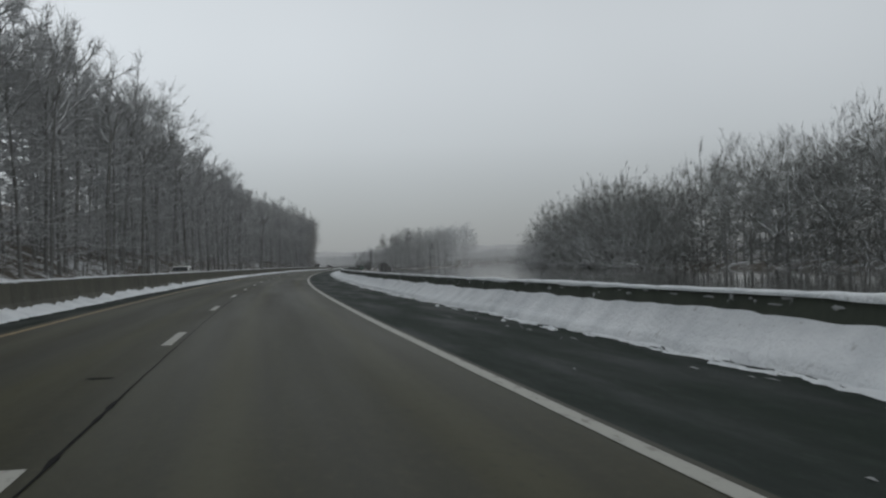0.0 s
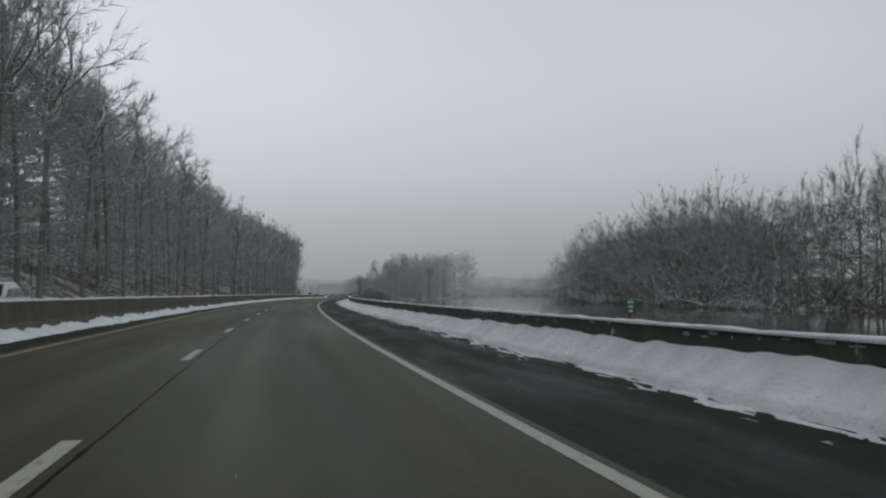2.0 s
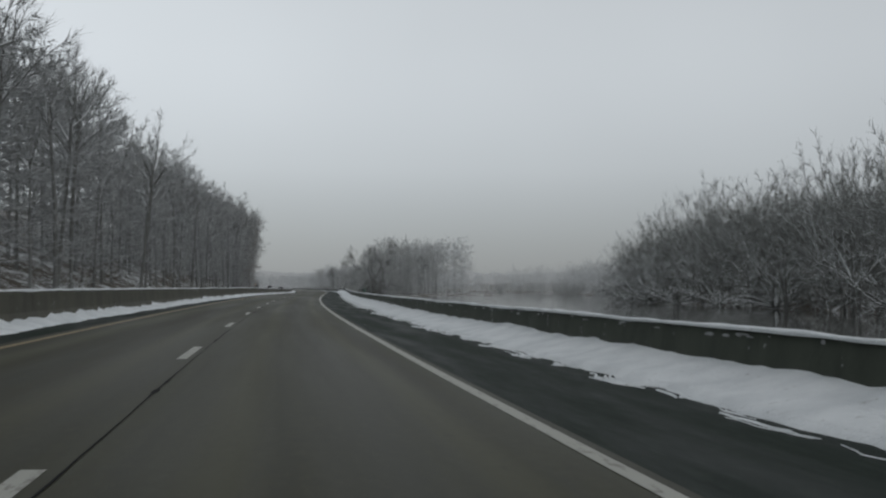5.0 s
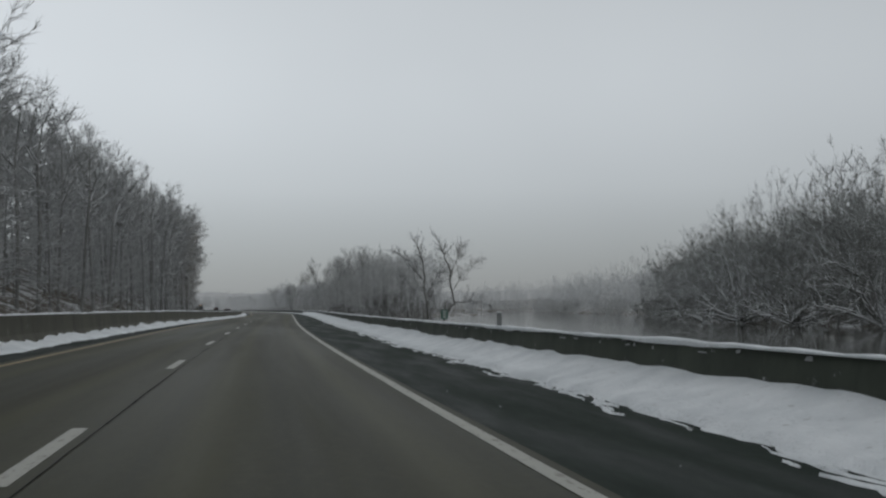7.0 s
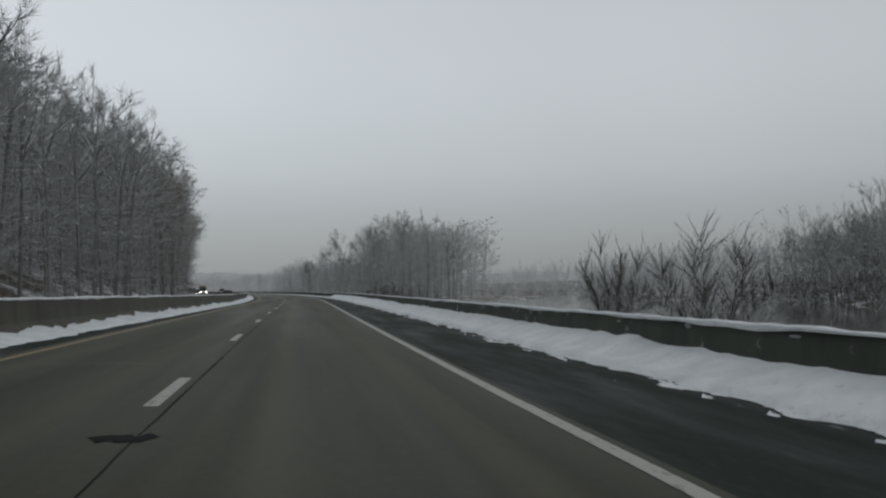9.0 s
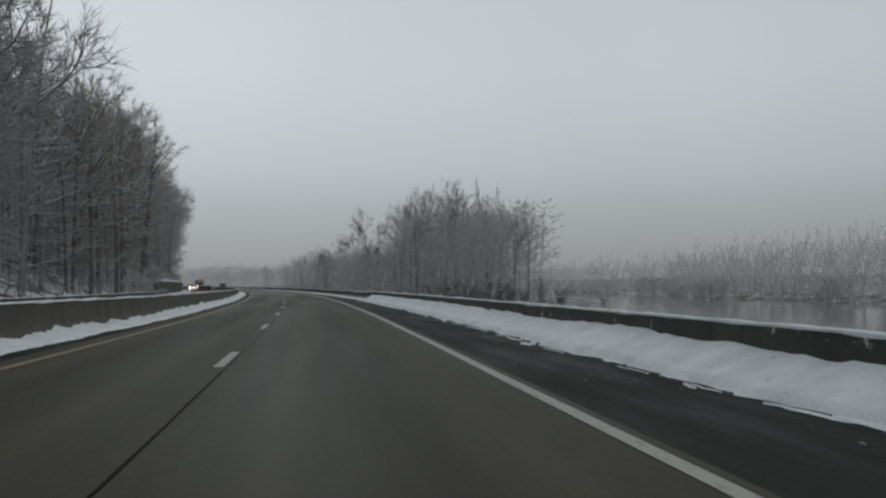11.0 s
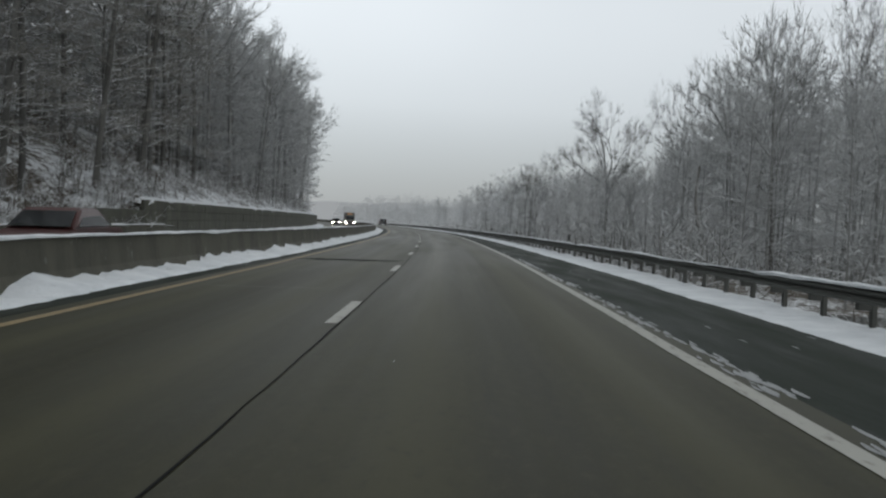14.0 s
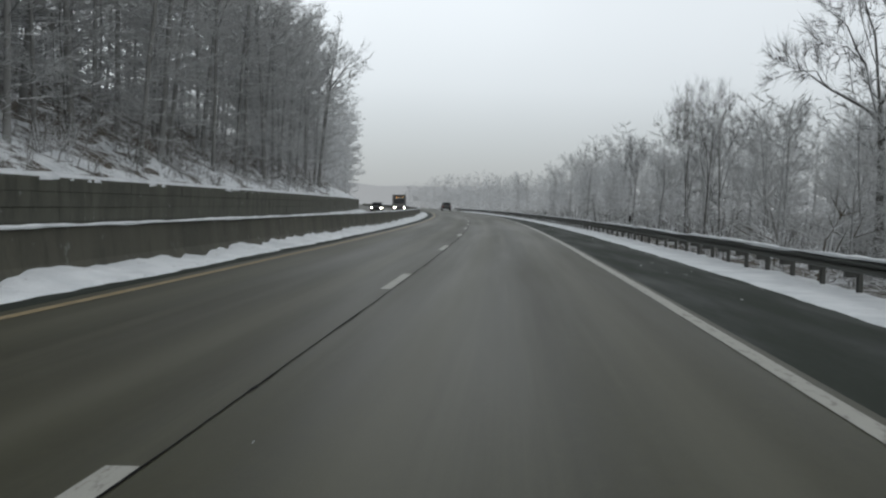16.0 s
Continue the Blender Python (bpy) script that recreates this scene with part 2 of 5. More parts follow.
def barrier_material(name, base, dark, flecks=0.0):
    m = Mat(name, 0.8)
    ob = m.coord("Object")
    pos = m.coord("World")
    info = m.t.nodes.new("ShaderNodeObjectInfo")
    n1 = m.noise(m.coord("World", (1, 1, 0.35)), 1.1, 5)
    n2 = m.noise(pos, 9, 5)
    col = m.mix(m.span(n1, 0.32, 0.68), dark, base)
    col = m.mix(m.math("MULTIPLY", n2, 0.5), col, tuple(c * 1.25 for c in base))
    col = m.mix(m.math("MULTIPLY", info.outputs["Random"], 0.35), col, tuple(c * 0.75 for c in base))
    drip = m.noise(m.coord("World", (0.9, 0.9, 0.25)), 1.6, 5, 0.7)
    col = m.mix(m.span(drip, 0.52, 0.72, 0, 0.5), col, tuple(c * 0.5 for c in dark))
    snow = m.noise(pos, 2.3, 5, 0.7)
    col = m.mix(m.span(snow, 0.62, 0.70, 0, flecks), col, SNOW)
    m.bump(n2, 0.4, 0.01)
    return m.color(col)


def ground_material():
    m = Mat("snowy_ground", 0.9)
    pos = m.coord("World")
    n1 = m.noise(pos, 0.22, 5, 0.65)
    n2 = m.noise(pos, 2.5, 5, 0.7)
    litter = m.mix(n2, (0.045, 0.036, 0.026), (0.11, 0.088, 0.06))
    f = m.math("ADD", m.math("MULTIPLY", n1, 0.55), m.math("MULTIPLY", n2, 0.55))
    f = m.span(f, 0.53, 0.65)
    m.bump(n2, 0.6, 0.08)
    return m.color(m.mix(f, litter, (0.74, 0.76, 0.78)))


def water_material():
    m = Mat("grey_river_water", 0.06)
    pos = m.coord("World")
    n = m.noise(pos, 1.5, 4)
    big = m.noise(pos, 0.03, 3)
    m.bump(n, 0.03, 0.02)
    m.b.inputs["IOR"].default_value = 1.33
    m.b.inputs["Specular IOR Level"].default_value = 0.5
    return m.color(m.mix(m.span(big, 0.3, 0.7), (0.06, 0.06, 0.052), (0.08, 0.079, 0.070)))


def plain(name, c, rough=0.6, metal=0.0, speck=0.3):
    m = Mat(name, rough, metal)
    n = m.noise(m.coord("Object"), 7, 4)
    return m.color(m.mix(m.math("MULTIPLY", n, speck), c, tuple(x * 0.55 for x in c)))


def glow(name, c, strength):
    m = Mat(name, 0.3)
    m.b.inputs["Emission Color"].default_value = (*c, 1)
    m.b.inputs["Emission Strength"].default_value = strength
    return m.color(c)


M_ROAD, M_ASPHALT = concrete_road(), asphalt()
M_WHITE = paint("white_road_paint", (0.37, 0.365, 0.325), (0.12, 0.11, 0.09))
M_YELLOW = paint("yellow_road_paint", (0.27, 0.20, 0.095), (0.09, 0.08, 0.055))
M_TAR = plain("crack_sealing_tar", (0.005, 0.005, 0.005), 0.8)
M_TAR.node_tree.nodes["Principled BSDF"].inputs["Specular IOR Level"].default_value = 0.1
M_JOINT = plain("pale_joint_filler", (0.17, 0.167, 0.15), 0.8)
M_SNOW, M_SNOW_DIRTY = snow_material("snow", 0.45), snow_material("ploughed_snow", 0.7)
M_SLUSH = plain("grey_slush", (0.36, 0.37, 0.37), 0.6, 0.0, 0.9)
M_BARRIER = barrier_material("stained_concrete", (0.054, 0.064, 0.047), (0.020, 0.026, 0.018), 0.6)
M_MEDIAN = barrier_material("road_stained_concrete", (0.082, 0.078, 0.056), (0.036, 0.035, 0.025), 0.12)
M_WALL = barrier_material("old_wall_concrete", (0.090, 0.090, 0.068), (0.040, 0.041, 0.031), 0.15)
M_GROUND, M_WATER = ground_material(), water_material()
M_STEEL = plain("weathered_steel", (0.085, 0.088, 0.078), 0.75, 0.3)
M_POST = plain("dark_steel_post", (0.09, 0.092, 0.084), 0.8, 0.2)
M_POST_PALE = plain("bleached_post", (0.17, 0.18, 0.18), 0.8)
M_GREEN = plain("green_sign_face", (0.012, 0.085, 0.055), 0.5)
M_SIGNBAR = plain("pale_sign_bars", (0.42, 0.44, 0.43), 0.5)
M_BLACK = plain("black_rubber", (0.02, 0.02, 0.02), 0.7)
M_LAMP = glow("headlight_glow", (1.0, 0.93, 0.80), 40.0)
M_AMBER = glow("amber_marker_glow", (1.0, 0.42, 0.06), 3.0)
M_TAIL = plain("red_lamp_glass", (0.25, 0.02, 0.015), 0.25)
M_GLASS = plain("dark_car_glass", (0.02, 0.024, 0.026), 0.08)
M_RIM = plain("alloy_rim", (0.35, 0.35, 0.36), 0.35, 0.8)

# ---- helpers ----
def hashed(i, j, seed):
    v = np.sin(i * 127.1 + j * 311.7 + seed * 74.7) * 43758.5453
    return v - np.floor(v)


def ripple(x, y=0.0, seed=0, octaves=3):
    """Smooth random values about 0 in about -1..1, at unit scale and finer."""
    x, y = np.broadcast_arrays(np.asarray(x, float), np.asarray(y, float))
    total, amp, norm = 0.0, 1.0, 0.0
    for o in range(octaves):
        i, j = np.floor(x), np.floor(y)
        u, v = x - i, y - j
        u, v = u * u * (3 - 2 * u), v * v * (3 - 2 * v)
        a, b = hashed(i, j, seed + o), hashed(i + 1, j, seed + o)
        c, d = hashed(i, j + 1, seed + o), hashed(i + 1, j + 1, seed + o)
        total = total + amp * ((a * (1 - u) + b * u) * (1 - v) + (c * (1 - u) + d * u) * v - 0.5) * 2
        norm += amp
        amp, x, y = amp * 0.5, x * 2.03 + 17, y * 2.03 + 5
    return total / norm


def quick_mesh(name, verts, faces, material, uv=None, smooth=False):
    """A mesh from an array of places and an array of triangles or quads."""
    me = bpy.data.meshes.new(name)
    verts, faces = np.asarray(verts, np.float32), np.asarray(faces, np.int32)
    k = faces.shape[1]
    me.vertices.add(len(verts))
    me.vertices.foreach_set("co", verts.ravel())
    me.loops.add(faces.size)
    me.loops.foreach_set("vertex_index", faces.ravel())
    me.polygons.add(len(faces))
    me.polygons.foreach_set("loop_start", np.arange(0, faces.size, k, dtype=np.int32))
    me.polygons.foreach_set("loop_total", np.full(len(faces), k, np.int32))
    me.update(calc_edges=True)
    me.polygons.foreach_set("use_smooth", np.full(len(faces), smooth))
    if uv is not None:
        layer = me.uv_layers.new(name="UVMap")
        layer.data.foreach_set("uv", np.asarray(uv, np.float32)[faces.ravel()].ravel())
    me.materials.append(material)
    return me


def grid_faces(rows, cols):
    i = np.arange(rows - 1)[:, None] * cols + np.arange(cols - 1)[None, :]
    return np.stack([i, i + 1, i + cols + 1, i + cols], -1).reshape(-1, 4)


def strip(name, s, ls, zs, material, smooth=False):
    """A sheet along the road: each column of ls and zs (numbers or arrays along s) is one line; its uv is s and l in metres."""
    s = np.asarray(s, float)
    L = np.stack([np.broadcast_to(np.asarray(l, float), s.shape) for l in ls], -1)
    Z = np.stack([np.broadcast_to(np.asarray(z, float), s.shape) for z in zs], -1)
    SS = np.broadcast_to(s[:, None], L.shape)
    v = at(SS, L, Z).reshape(-1, 3)
    uv = np.stack([SS, L], -1).reshape(-1, 2)
    return quick_mesh(name, v, grid_faces(len(s), L.shape[1]), material, uv, smooth)


def part(name, bm, material, parent, label=""):
    me = bpy.data.meshes.new(name)
    bm.to_mesh(me)
    bm.free()
    me.materials.append(material)
    ob = new(name, me)
    ob.parent = parent
    return tagged(ob, label)


def sub(name, me, parent, m=None, label=""):
    """An object on a mesh that may be shared, under its thing."""
    ob = new(name, me)
    ob.parent = parent
    if m is not None:
        ob.matrix_basis = m
    return tagged(ob, label)


def box_bm(x0, x1, y0, y1, z0, z1, bevel=0.0):
    bm = bmesh.new()
    bmesh.ops.create_cube(bm, size=1, matrix=Matrix.LocRotScale(((x0 + x1) / 2, (y0 + y1) / 2, (z0 + z1) / 2), None, (x1 - x0, y1 - y0, z1 - z0)))
    if bevel:
        bmesh.ops.bevel(bm, geom=bm.edges[:], offset=bevel, segments=2, affect="EDGES", profile=0.5)
    return bm


def extrude_profile(pts, x0, x1):
    """A closed outline in (y, z) drawn out from x0 to x1."""
    bm = bmesh.new()
    a = [bm.verts.new((x0, y, z)) for y, z in pts]
    b = [bm.verts.new((x1, y, z)) for y, z in pts]
    n = len(pts)
    for i in range(n):
        bm.faces.new((a[i], a[(i + 1) % n], b[(i + 1) % n], b[i]))
    bm.faces.new(a[::-1])
    bm.faces.new(b)
    bmesh.ops.recalc_face_normals(bm, faces=bm.faces[:])
    return bm


def mesh_of(bm, name, material):
    me = bpy.data.meshes.new(name)
    bm.to_mesh(me)
    bm.free()
    me.materials.append(material)
    return me


def road_pose(s, l, z=0.0, turn=0.0):
    """The pose of a thing on the road: its y axis runs along the road."""
    x, y, zz = at(s, l, z)
    return pose(float(x), float(y), float(zz), 0, float(bank(s)), float(heading(s)) + turn)


def upright(s, l, z, turn=0.0):
    x, y = plan(s, l)
    return pose(float(x), float(y), float(z), 0, 0, float(heading(s)) + turn)


# ---- ground and water ----
WATER = -1.75


def smooth(x, a, b):
    t = np.clip((np.asarray(x, float) - a) / (b - a), 0, 1)
    return t * t * (3 - 2 * t)


def shore(s):
    """How far to the right the far bank of the river lies."""
    return np.interp(s, [-400, 0, 120, 330, 350, 370, 400, 450, 500, 560, 650, 800, 1500], [150, 92, 74, 69, 70, 78, 88, 106, 118, 130, 160, 190, 260]) + 3.0 * ripple(np.asarray(s) / 25.0, 0, 9)


WALL_FROM, WALL_TO, WALL_TOP = 454.0, 660.0, 2.15


def ground_z(s, l):
    s, l = np.broadcast_arrays(np.asarray(s, float), np.asarray(l, float))
    z = road_z(s, np.clip(l, -15.6, 7.6)) - 0.25
    bump = ripple(s / 6.0, l / 6.0, 3)
    # wooded hillside
    d = np.clip(-l - 16.4, 0, None)
    steep = np.interp(s, [-100, 380, 440, 700], [0.42, 0.45, 0.52, 0.55])
    behind = smooth(s, WALL_FROM, WALL_FROM + 10)
    hill = 0.25 + 34 * (1 - np.exp(-steep * d / 34)) + 0.45 * bump * np.clip(d / 2, 0, 1)
    hill = hill + behind * (WALL_TOP - 0.1) * smooth(d, 0.1, 0.5)
    z = np.where(l < -15.9, z + hill * smooth(-l, 15.9, 16.4), z)
    # embankment, river bed and far bank
    r = np.clip(l - 7.6, 0, None)
    fall = np.clip(r * 0.42, 0, 2.9)
    wood = smooth(s - 434 - 1.6 * np.clip(l - 30, 0, None), 0, 14) * (1 - smooth(l, 88, 98))
    right = road_z(s, np.full_like(l, 7.6)) - 0.2 - fall * (1 - 0.62 * wood) + 0.2 * bump * np.clip(r, 0, 1)
    sh = shore(s)
    far = smooth(l - sh, -5, 6) * 3.0 + np.clip(l - sh - 6, 0, 600) * 0.03
    return np.where(l > 7.6, right + far * (1 - wood), z)


gs = np.concatenate([[-1800, -700, -350], np.arange(-200, 960, 4.0), [1000, 1150, 1500, 2500]])
gl = np.array([-900, -500, -300, -200, -140, -100, -80, -65, -52, -44, -38, -33, -29, -26, -24, -22, -20.5, -19, -18, -17.3, -16.9, -16.7, -16.45, -16.1, -15.7, -10, -5, 0, 4, 7.6, 8.2,
               9, 10, 11, 12.5, 14, 16, 19, 23, 28, 34, 41, 49, 58, 64, 70, 76, 83, 92, 103, 118, 135, 155, 180, 205, 235, 270, 330, 450, 800, 1500])
GS, GL = np.meshgrid(gs, gl, indexing="ij")
gx, gy = plan(GS, GL)
ground = new("ground", quick_mesh("ground", np.stack([gx, gy, ground_z(GS, GL)], -1).reshape(-1, 3), grid_faces(len(gs), len(gl)), M_GROUND, smooth=True))
tagged(ground, "snow-dusted leaf litter on wooded hillside and river banks", "ground", kind="structure")

ws = np.concatenate([[-1200, -500], np.arange(-200, 960, 20.0), [1300, 2200]])
wl = np.array([9.5, 20, 35, 55, 80, 120, 180, 260, 400])
WS, WL = np.meshgrid(ws, wl, indexing="ij")
wx, wy = plan(WS, WL)
water = new("water", quick_mesh("water", np.stack([wx, wy, np.full_like(wx, WATER)], -1).reshape(-1, 3), grid_faces(len(ws), len(wl)), M_WATER))
tagged(water, "calm grey-brown river beside the motorway", "river", kind="structure")

# ---- carriageways ----
rs = np.arange(-120, 960, 2.0)
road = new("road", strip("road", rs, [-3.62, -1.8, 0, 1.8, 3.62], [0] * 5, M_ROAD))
tagged(road, "worn grey-brown concrete carriageway of two lanes, damp", "road", kind="structure")
side = new("pavement", strip("pavement", rs, [-5.7, -4.6, -3.62], [-0.004] * 3, M_ASPHALT))
tagged(side, "narrow dark inner shoulder beside the median barrier", "road shoulder", kind="structure")
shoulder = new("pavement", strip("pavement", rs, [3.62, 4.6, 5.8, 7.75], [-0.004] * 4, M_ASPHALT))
tagged(shoulder, "dark damp asphalt shoulder with salt stains", "road shoulder", kind="structure")
other = new("road", strip("road", rs, [-15.6, -13, -10, -7.4, -5.7], [-0.012] * 5, M_ROAD))
tagged(other, "opposite concrete carriageway behind the median barrier", "road", kind="structure")

es = np.arange(-120, 960, 1.0)
wob = 0.012 * ripple(es / 3.0, 0, 21)
side_l = np.interp(es, [30, 60, 300, 350, 384, 413, 440, 475, 520], [3.47, 3.44, 3.44, 3.42, 3.39, 3.34, 3.48, 3.46, 3.47]) + wob
edge = new("trim", strip("trim", es, [side_l - 0.075, side_l + 0.075], [0.004] * 2, M_WHITE))
tagged(edge, "worn white edge line on the concrete", "edge line", kind="structure")
inner_l = np.interp(es, [300, 338, 360, 392, 418, 445], [-3.325, -3.09, -3.04, -3.14, -3.30, -3.325]) + wob
yel = new("trim", strip("trim", es, [inner_l - 0.075, inner_l + 0.075], [0.004] * 2, M_YELLOW))
tagged(yel, "faded yellow edge line beside the median", "edge line", kind="structure")
far_edge = new("trim", strip("trim", es, [-14.2, -14.06], [0.004] * 2, M_WHITE))
tagged(far_edge, "white edge line of the opposite carriageway", "edge line", kind="structure")

# lane dashes, 3 m long every 12.2 m
DASH = 1.35
dashes = tagged(new("lane_marking"), "broken white lane line, worn paint dashes", "lane marking", kind="structure")
for k in range(-3, 62):
    s0 = DASH + 12.19 * k
    ds = np.linspace(s0, s0 + 3.05, 5)
    d0 = float(np.interp(s0, [300, 350], [-0.255, -0.165]))
    sub("dash", strip("dash", ds, [d0, d0 + 0.15], [0.004] * 2, M_WHITE), dashes)

# tar-sealed joint between the lanes, with ragged patches
js = np.arange(-40, 640, 0.16)
wander = 0.014 * ripple(js / 3.5, 0, 5) + 0.008 * ripple(js / 0.7, 0, 6)
half = 0.006 + 0.010 * np.clip(ripple(js / 3.0, 0, 7) + 0.25, 0, 1) + 0.09 * np.clip(ripple(js / 0.9, 0, 8) - 0.52, 0, 1)
tar = new("trim", strip("trim", js, [wander - half, wander + half], [0.005] * 2, M_TAR))
tagged(tar, "dark ragged tar seal along the lane joint", "tar joint", kind="structure")


def tar_patch(s, l0, l1, wide):
    ls = np.linspace(l0, l1, 22)
    u = np.linspace(0, 1, 22)
    tongue = np.clip(np.minimum(u, 1 - u) * 5, 0.08, 1)
    drift = s + 0.25 * wide * ripple(u * 5, 0, s) + (0.10 * ripple(ls * 1.3, 0, s) if l1 - l0 > 1 else 0)
    a = drift - wide * tongue * (0.5 + 0.45 * ripple(u * 9, 0, s + 1))
    b = drift + wide * tongue * (0.5 + 0.45 * ripple(u * 9, 0, s + 2))
    v = np.concatenate([at(a, ls, 0.006), at(b, ls, 0.006)])
    i = np.arange(21)
    f = np.stack([i, i + 1, i + 23, i + 22], -1)
    uv = np.concatenate([np.stack([a, ls], -1), np.stack([b, ls], -1)])
    ob = new("tar_patch", quick_mesh("tar_patch", v, f, M_TAR, uv))
    tagged(ob, "dark tar repair across the concrete", "tar patch", kind="structure")


tar_patch(434.0, -3.3, -0.03, 0.8)
tar_patch(267.5, -0.36, 0.18, 0.30)
tar_patch(9.2, -0.6, -0.28, 0.12)
tar_patch(237.8, -0.12, 0.75, 0.05)
tar_patch(393.5, -0.16, 0.08, 0.5)
tar_patch(443.5, -0.26, 0.10, 0.3)
tar_patch(446.0, -0.05, 0.22, 0.25)
tar_patch(449.2, -0.2, 0.1, 0.4)
tar_patch(341.0, -0.05, 0.28, 0.12)

joints = []
for k, s0 in enumerate(np.arange(-30, 640, 6.1)):
    for l0, l1 in ((-3.6, -0.1), (0.05, 3.45)):
        if hashed(k, l0, 4) < (0.8 if 420 < s0 < 446 else 0.12):
            w = 0.02 + 0.025 * hashed(k, l1, 5)
            c0 = l0 + 0.3 + 1.2 * hashed(k, l1, 6)
            c1 = l1 - 0.2 - 1.2 * hashed(k, l1, 7)
            joints.append(at([s0, s0, s0 + w, s0 + w], [c0, c1, c1, c0], 0.004))
jf = np.arange(4 * len(joints)).reshape(-1, 4)
tagged(new("trim", quick_mesh("trim", np.concatenate(joints), jf, M_JOINT)), "faint pale joints across the concrete slabs", "slab joints", kind="stuff")

# ---- barriers ----
def jersey(height, material, name):
    h = height
    pts = [(-0.30, -0.3), (-0.30, 0.07), (-0.15, 0.33), (-0.095, h - 0.02), (-0.075, h), (0.075, h), (0.095, h - 0.02), (0.15, 0.33), (0.30, 0.07), (0.30, -0.3)]
    bm = bmesh.new()
    ends = []
    for y in (0.002, 0.012, 6.088, 6.098):
        k = 0.97 if y in (0.002, 6.098) else 1.0
        ends.append([bm.verts.new((x * k, y, z if z < 0 else z * (0.992 if k < 1 else 1))) for x, z in pts])
    n = len(pts)
    for a, b in zip(ends, ends[1:]):
        for i in range(n):
            bm.faces.new((a[i], b[i], b[(i + 1) % n], a[(i + 1) % n]))
    bm.faces.new(ends[0])
    bm.faces.new(ends[-1][::-1])
    bmesh.ops.recalc_face_normals(bm, faces=bm.faces[:])
    return mesh_of(bm, name, material)


def barrier(label, l, s0, s1, height, material):
    top = tagged(new("concrete_barrier"), label, "traffic barrier", kind="structure")
    me = jersey(height, material, "barrier_segment")
    for s in np.arange(s0, s1 - 6, 6.1):
        sub("barrier_segment", me, top, road_pose(s, l) @ pose(0, 0, 0, 0, 0, 0.5 * float(heading(s + 6.1) - heading(s))))
    return top


RIGHT_L, MEDIAN_L, RIGHT_END = 7.32, -5.35, 403.0
barrier("stained concrete barrier with snow cap beside the shoulder", RIGHT_L, RIGHT_END - 6.1 * 77, RIGHT_END, 0.80, M_BARRIER)
barrier("dark stained concrete median barrier with snow cap", MEDIAN_L, -60, 880, 0.88, M_MEDIAN)
barrier("low concrete barrier along the opposite carriageway's outer edge", -15.45, 372, 464, 0.82, M_MEDIAN)


def snow_cap(l, s0, s1, height, seed, label, drop=0.0, gaps=-2.0):
    s = np.arange(s0, s1, 0.3)
    a = 0.042 + 0.025 * ripple(s / 2.2, 0, seed) + 0.018 * ripple(s / 0.5, 0, seed + 1)
    a = a * (0.06 + 0.94 * smooth(ripple(s / 5.0, 0, seed + 5), gaps, gaps + 0.2))
    left = 0.115 + 0.03 * ripple(s / 1.1, 0, seed + 2)
    right = 0.115 + 0.03 * ripple(s / 1.1, 0, seed + 3)
    hang = 0.012 + 0.06 * np.clip(ripple(s / 1.7, 0, seed + 4), 0, 1)
    ls = [l - left, l - left * 1.06, l - left * 0.75, l + 0.02 * ripple(s, 0, seed), l + right * 0.75, l + right * 1.06, l + right]
    h = height - drop
    zs = [h - hang, h + a * 0.35, h + a * 0.9, h + a * 1.15, h + a * 0.9, h + a * 0.35, h - hang]
    ob = new("snow_cap", strip("snow_cap", s, ls, zs, M_SNOW, True))
    return tagged(ob, label, "snow", kind="stuff")


snow_cap(RIGHT_L, -40, RIGHT_END - 0.2, 0.80, 40, "soft uneven snow lying on the shoulder barrier")
snow_cap(MEDIAN_L, -40, 860, 0.88, 50, "soft uneven snow lying on the median barrier")
snow_cap(-15.45, 372, 464, 0.82, 60, "snow lying on the outer barrier")


def berm(label, s, inner, outer, top, seed, lumps, material):
    """Ploughed snow: inner is its ragged edge on the road, outer the barrier's face, top its height there."""
    cols = 10
    ls, zs = [], []
    for i in range(cols):
        u = i / (cols - 1)
        ls.append(inner + (outer - inner) * u)
        L = ls[-1]
        rise = top * (0.16 * min(1, u * 9) + 0.84 * u ** 1.25) if u > 0 else 0 * s - 0.03
        zs.append(rise + lumps * min(1, u * 2.2) * (ripple(s / 0.8, L / 0.6, seed) * 0.6 + ripple(s / 0.28, L / 0.25, seed + 9) * 0.4))
    ob = new("snow_bank", strip("snow_bank", s, ls, zs, material, True))
    return tagged(ob, label, "snow bank", kind="stuff")


bs = np.arange(-8, RIGHT_END + 2.5, 0.28)
ragged = 0.16 * ripple(bs / 14.0, 0, 70) + 0.13 * ripple(bs / 3.0, 0, 71) + 0.19 * ripple(bs / 0.8, 0, 72) - 0.16 * np.clip(ripple(bs / 1.3, 0, 78) - 0.25, 0, 1)
plough = np.interp(bs, [0, 60, 90, 150, 190, 235, 270, 330, 372, 398, 405], [6.6, 6.5, 6.5, 6.1, 5.9, 6.15, 6.22, 6.15, 5.95, 6.25, 6.95])
berm_top = np.interp(bs, [0, 85, 150, 190, 212, 271, 340, 372, 398, 405.5], [0.58, 0.56, 0.42, 0.36, 0.45, 0.43, 0.56, 0.60, 0.60, 0.05]) - 0.03 + 0.04 * ripple(bs / 6.0, 0, 73) + 0.045 * ripple(bs / 2.2, 0, 76) + 0.03 * ripple(bs / 0.7, 0, 77)
berm("ploughed white snow bank with ragged edge against the barrier", bs, plough + ragged, RIGHT_L - 0.13 + 0 * bs, berm_top, 74, 0.055, M_SNOW)
bs2 = np.arange(-5, 620, 0.32)
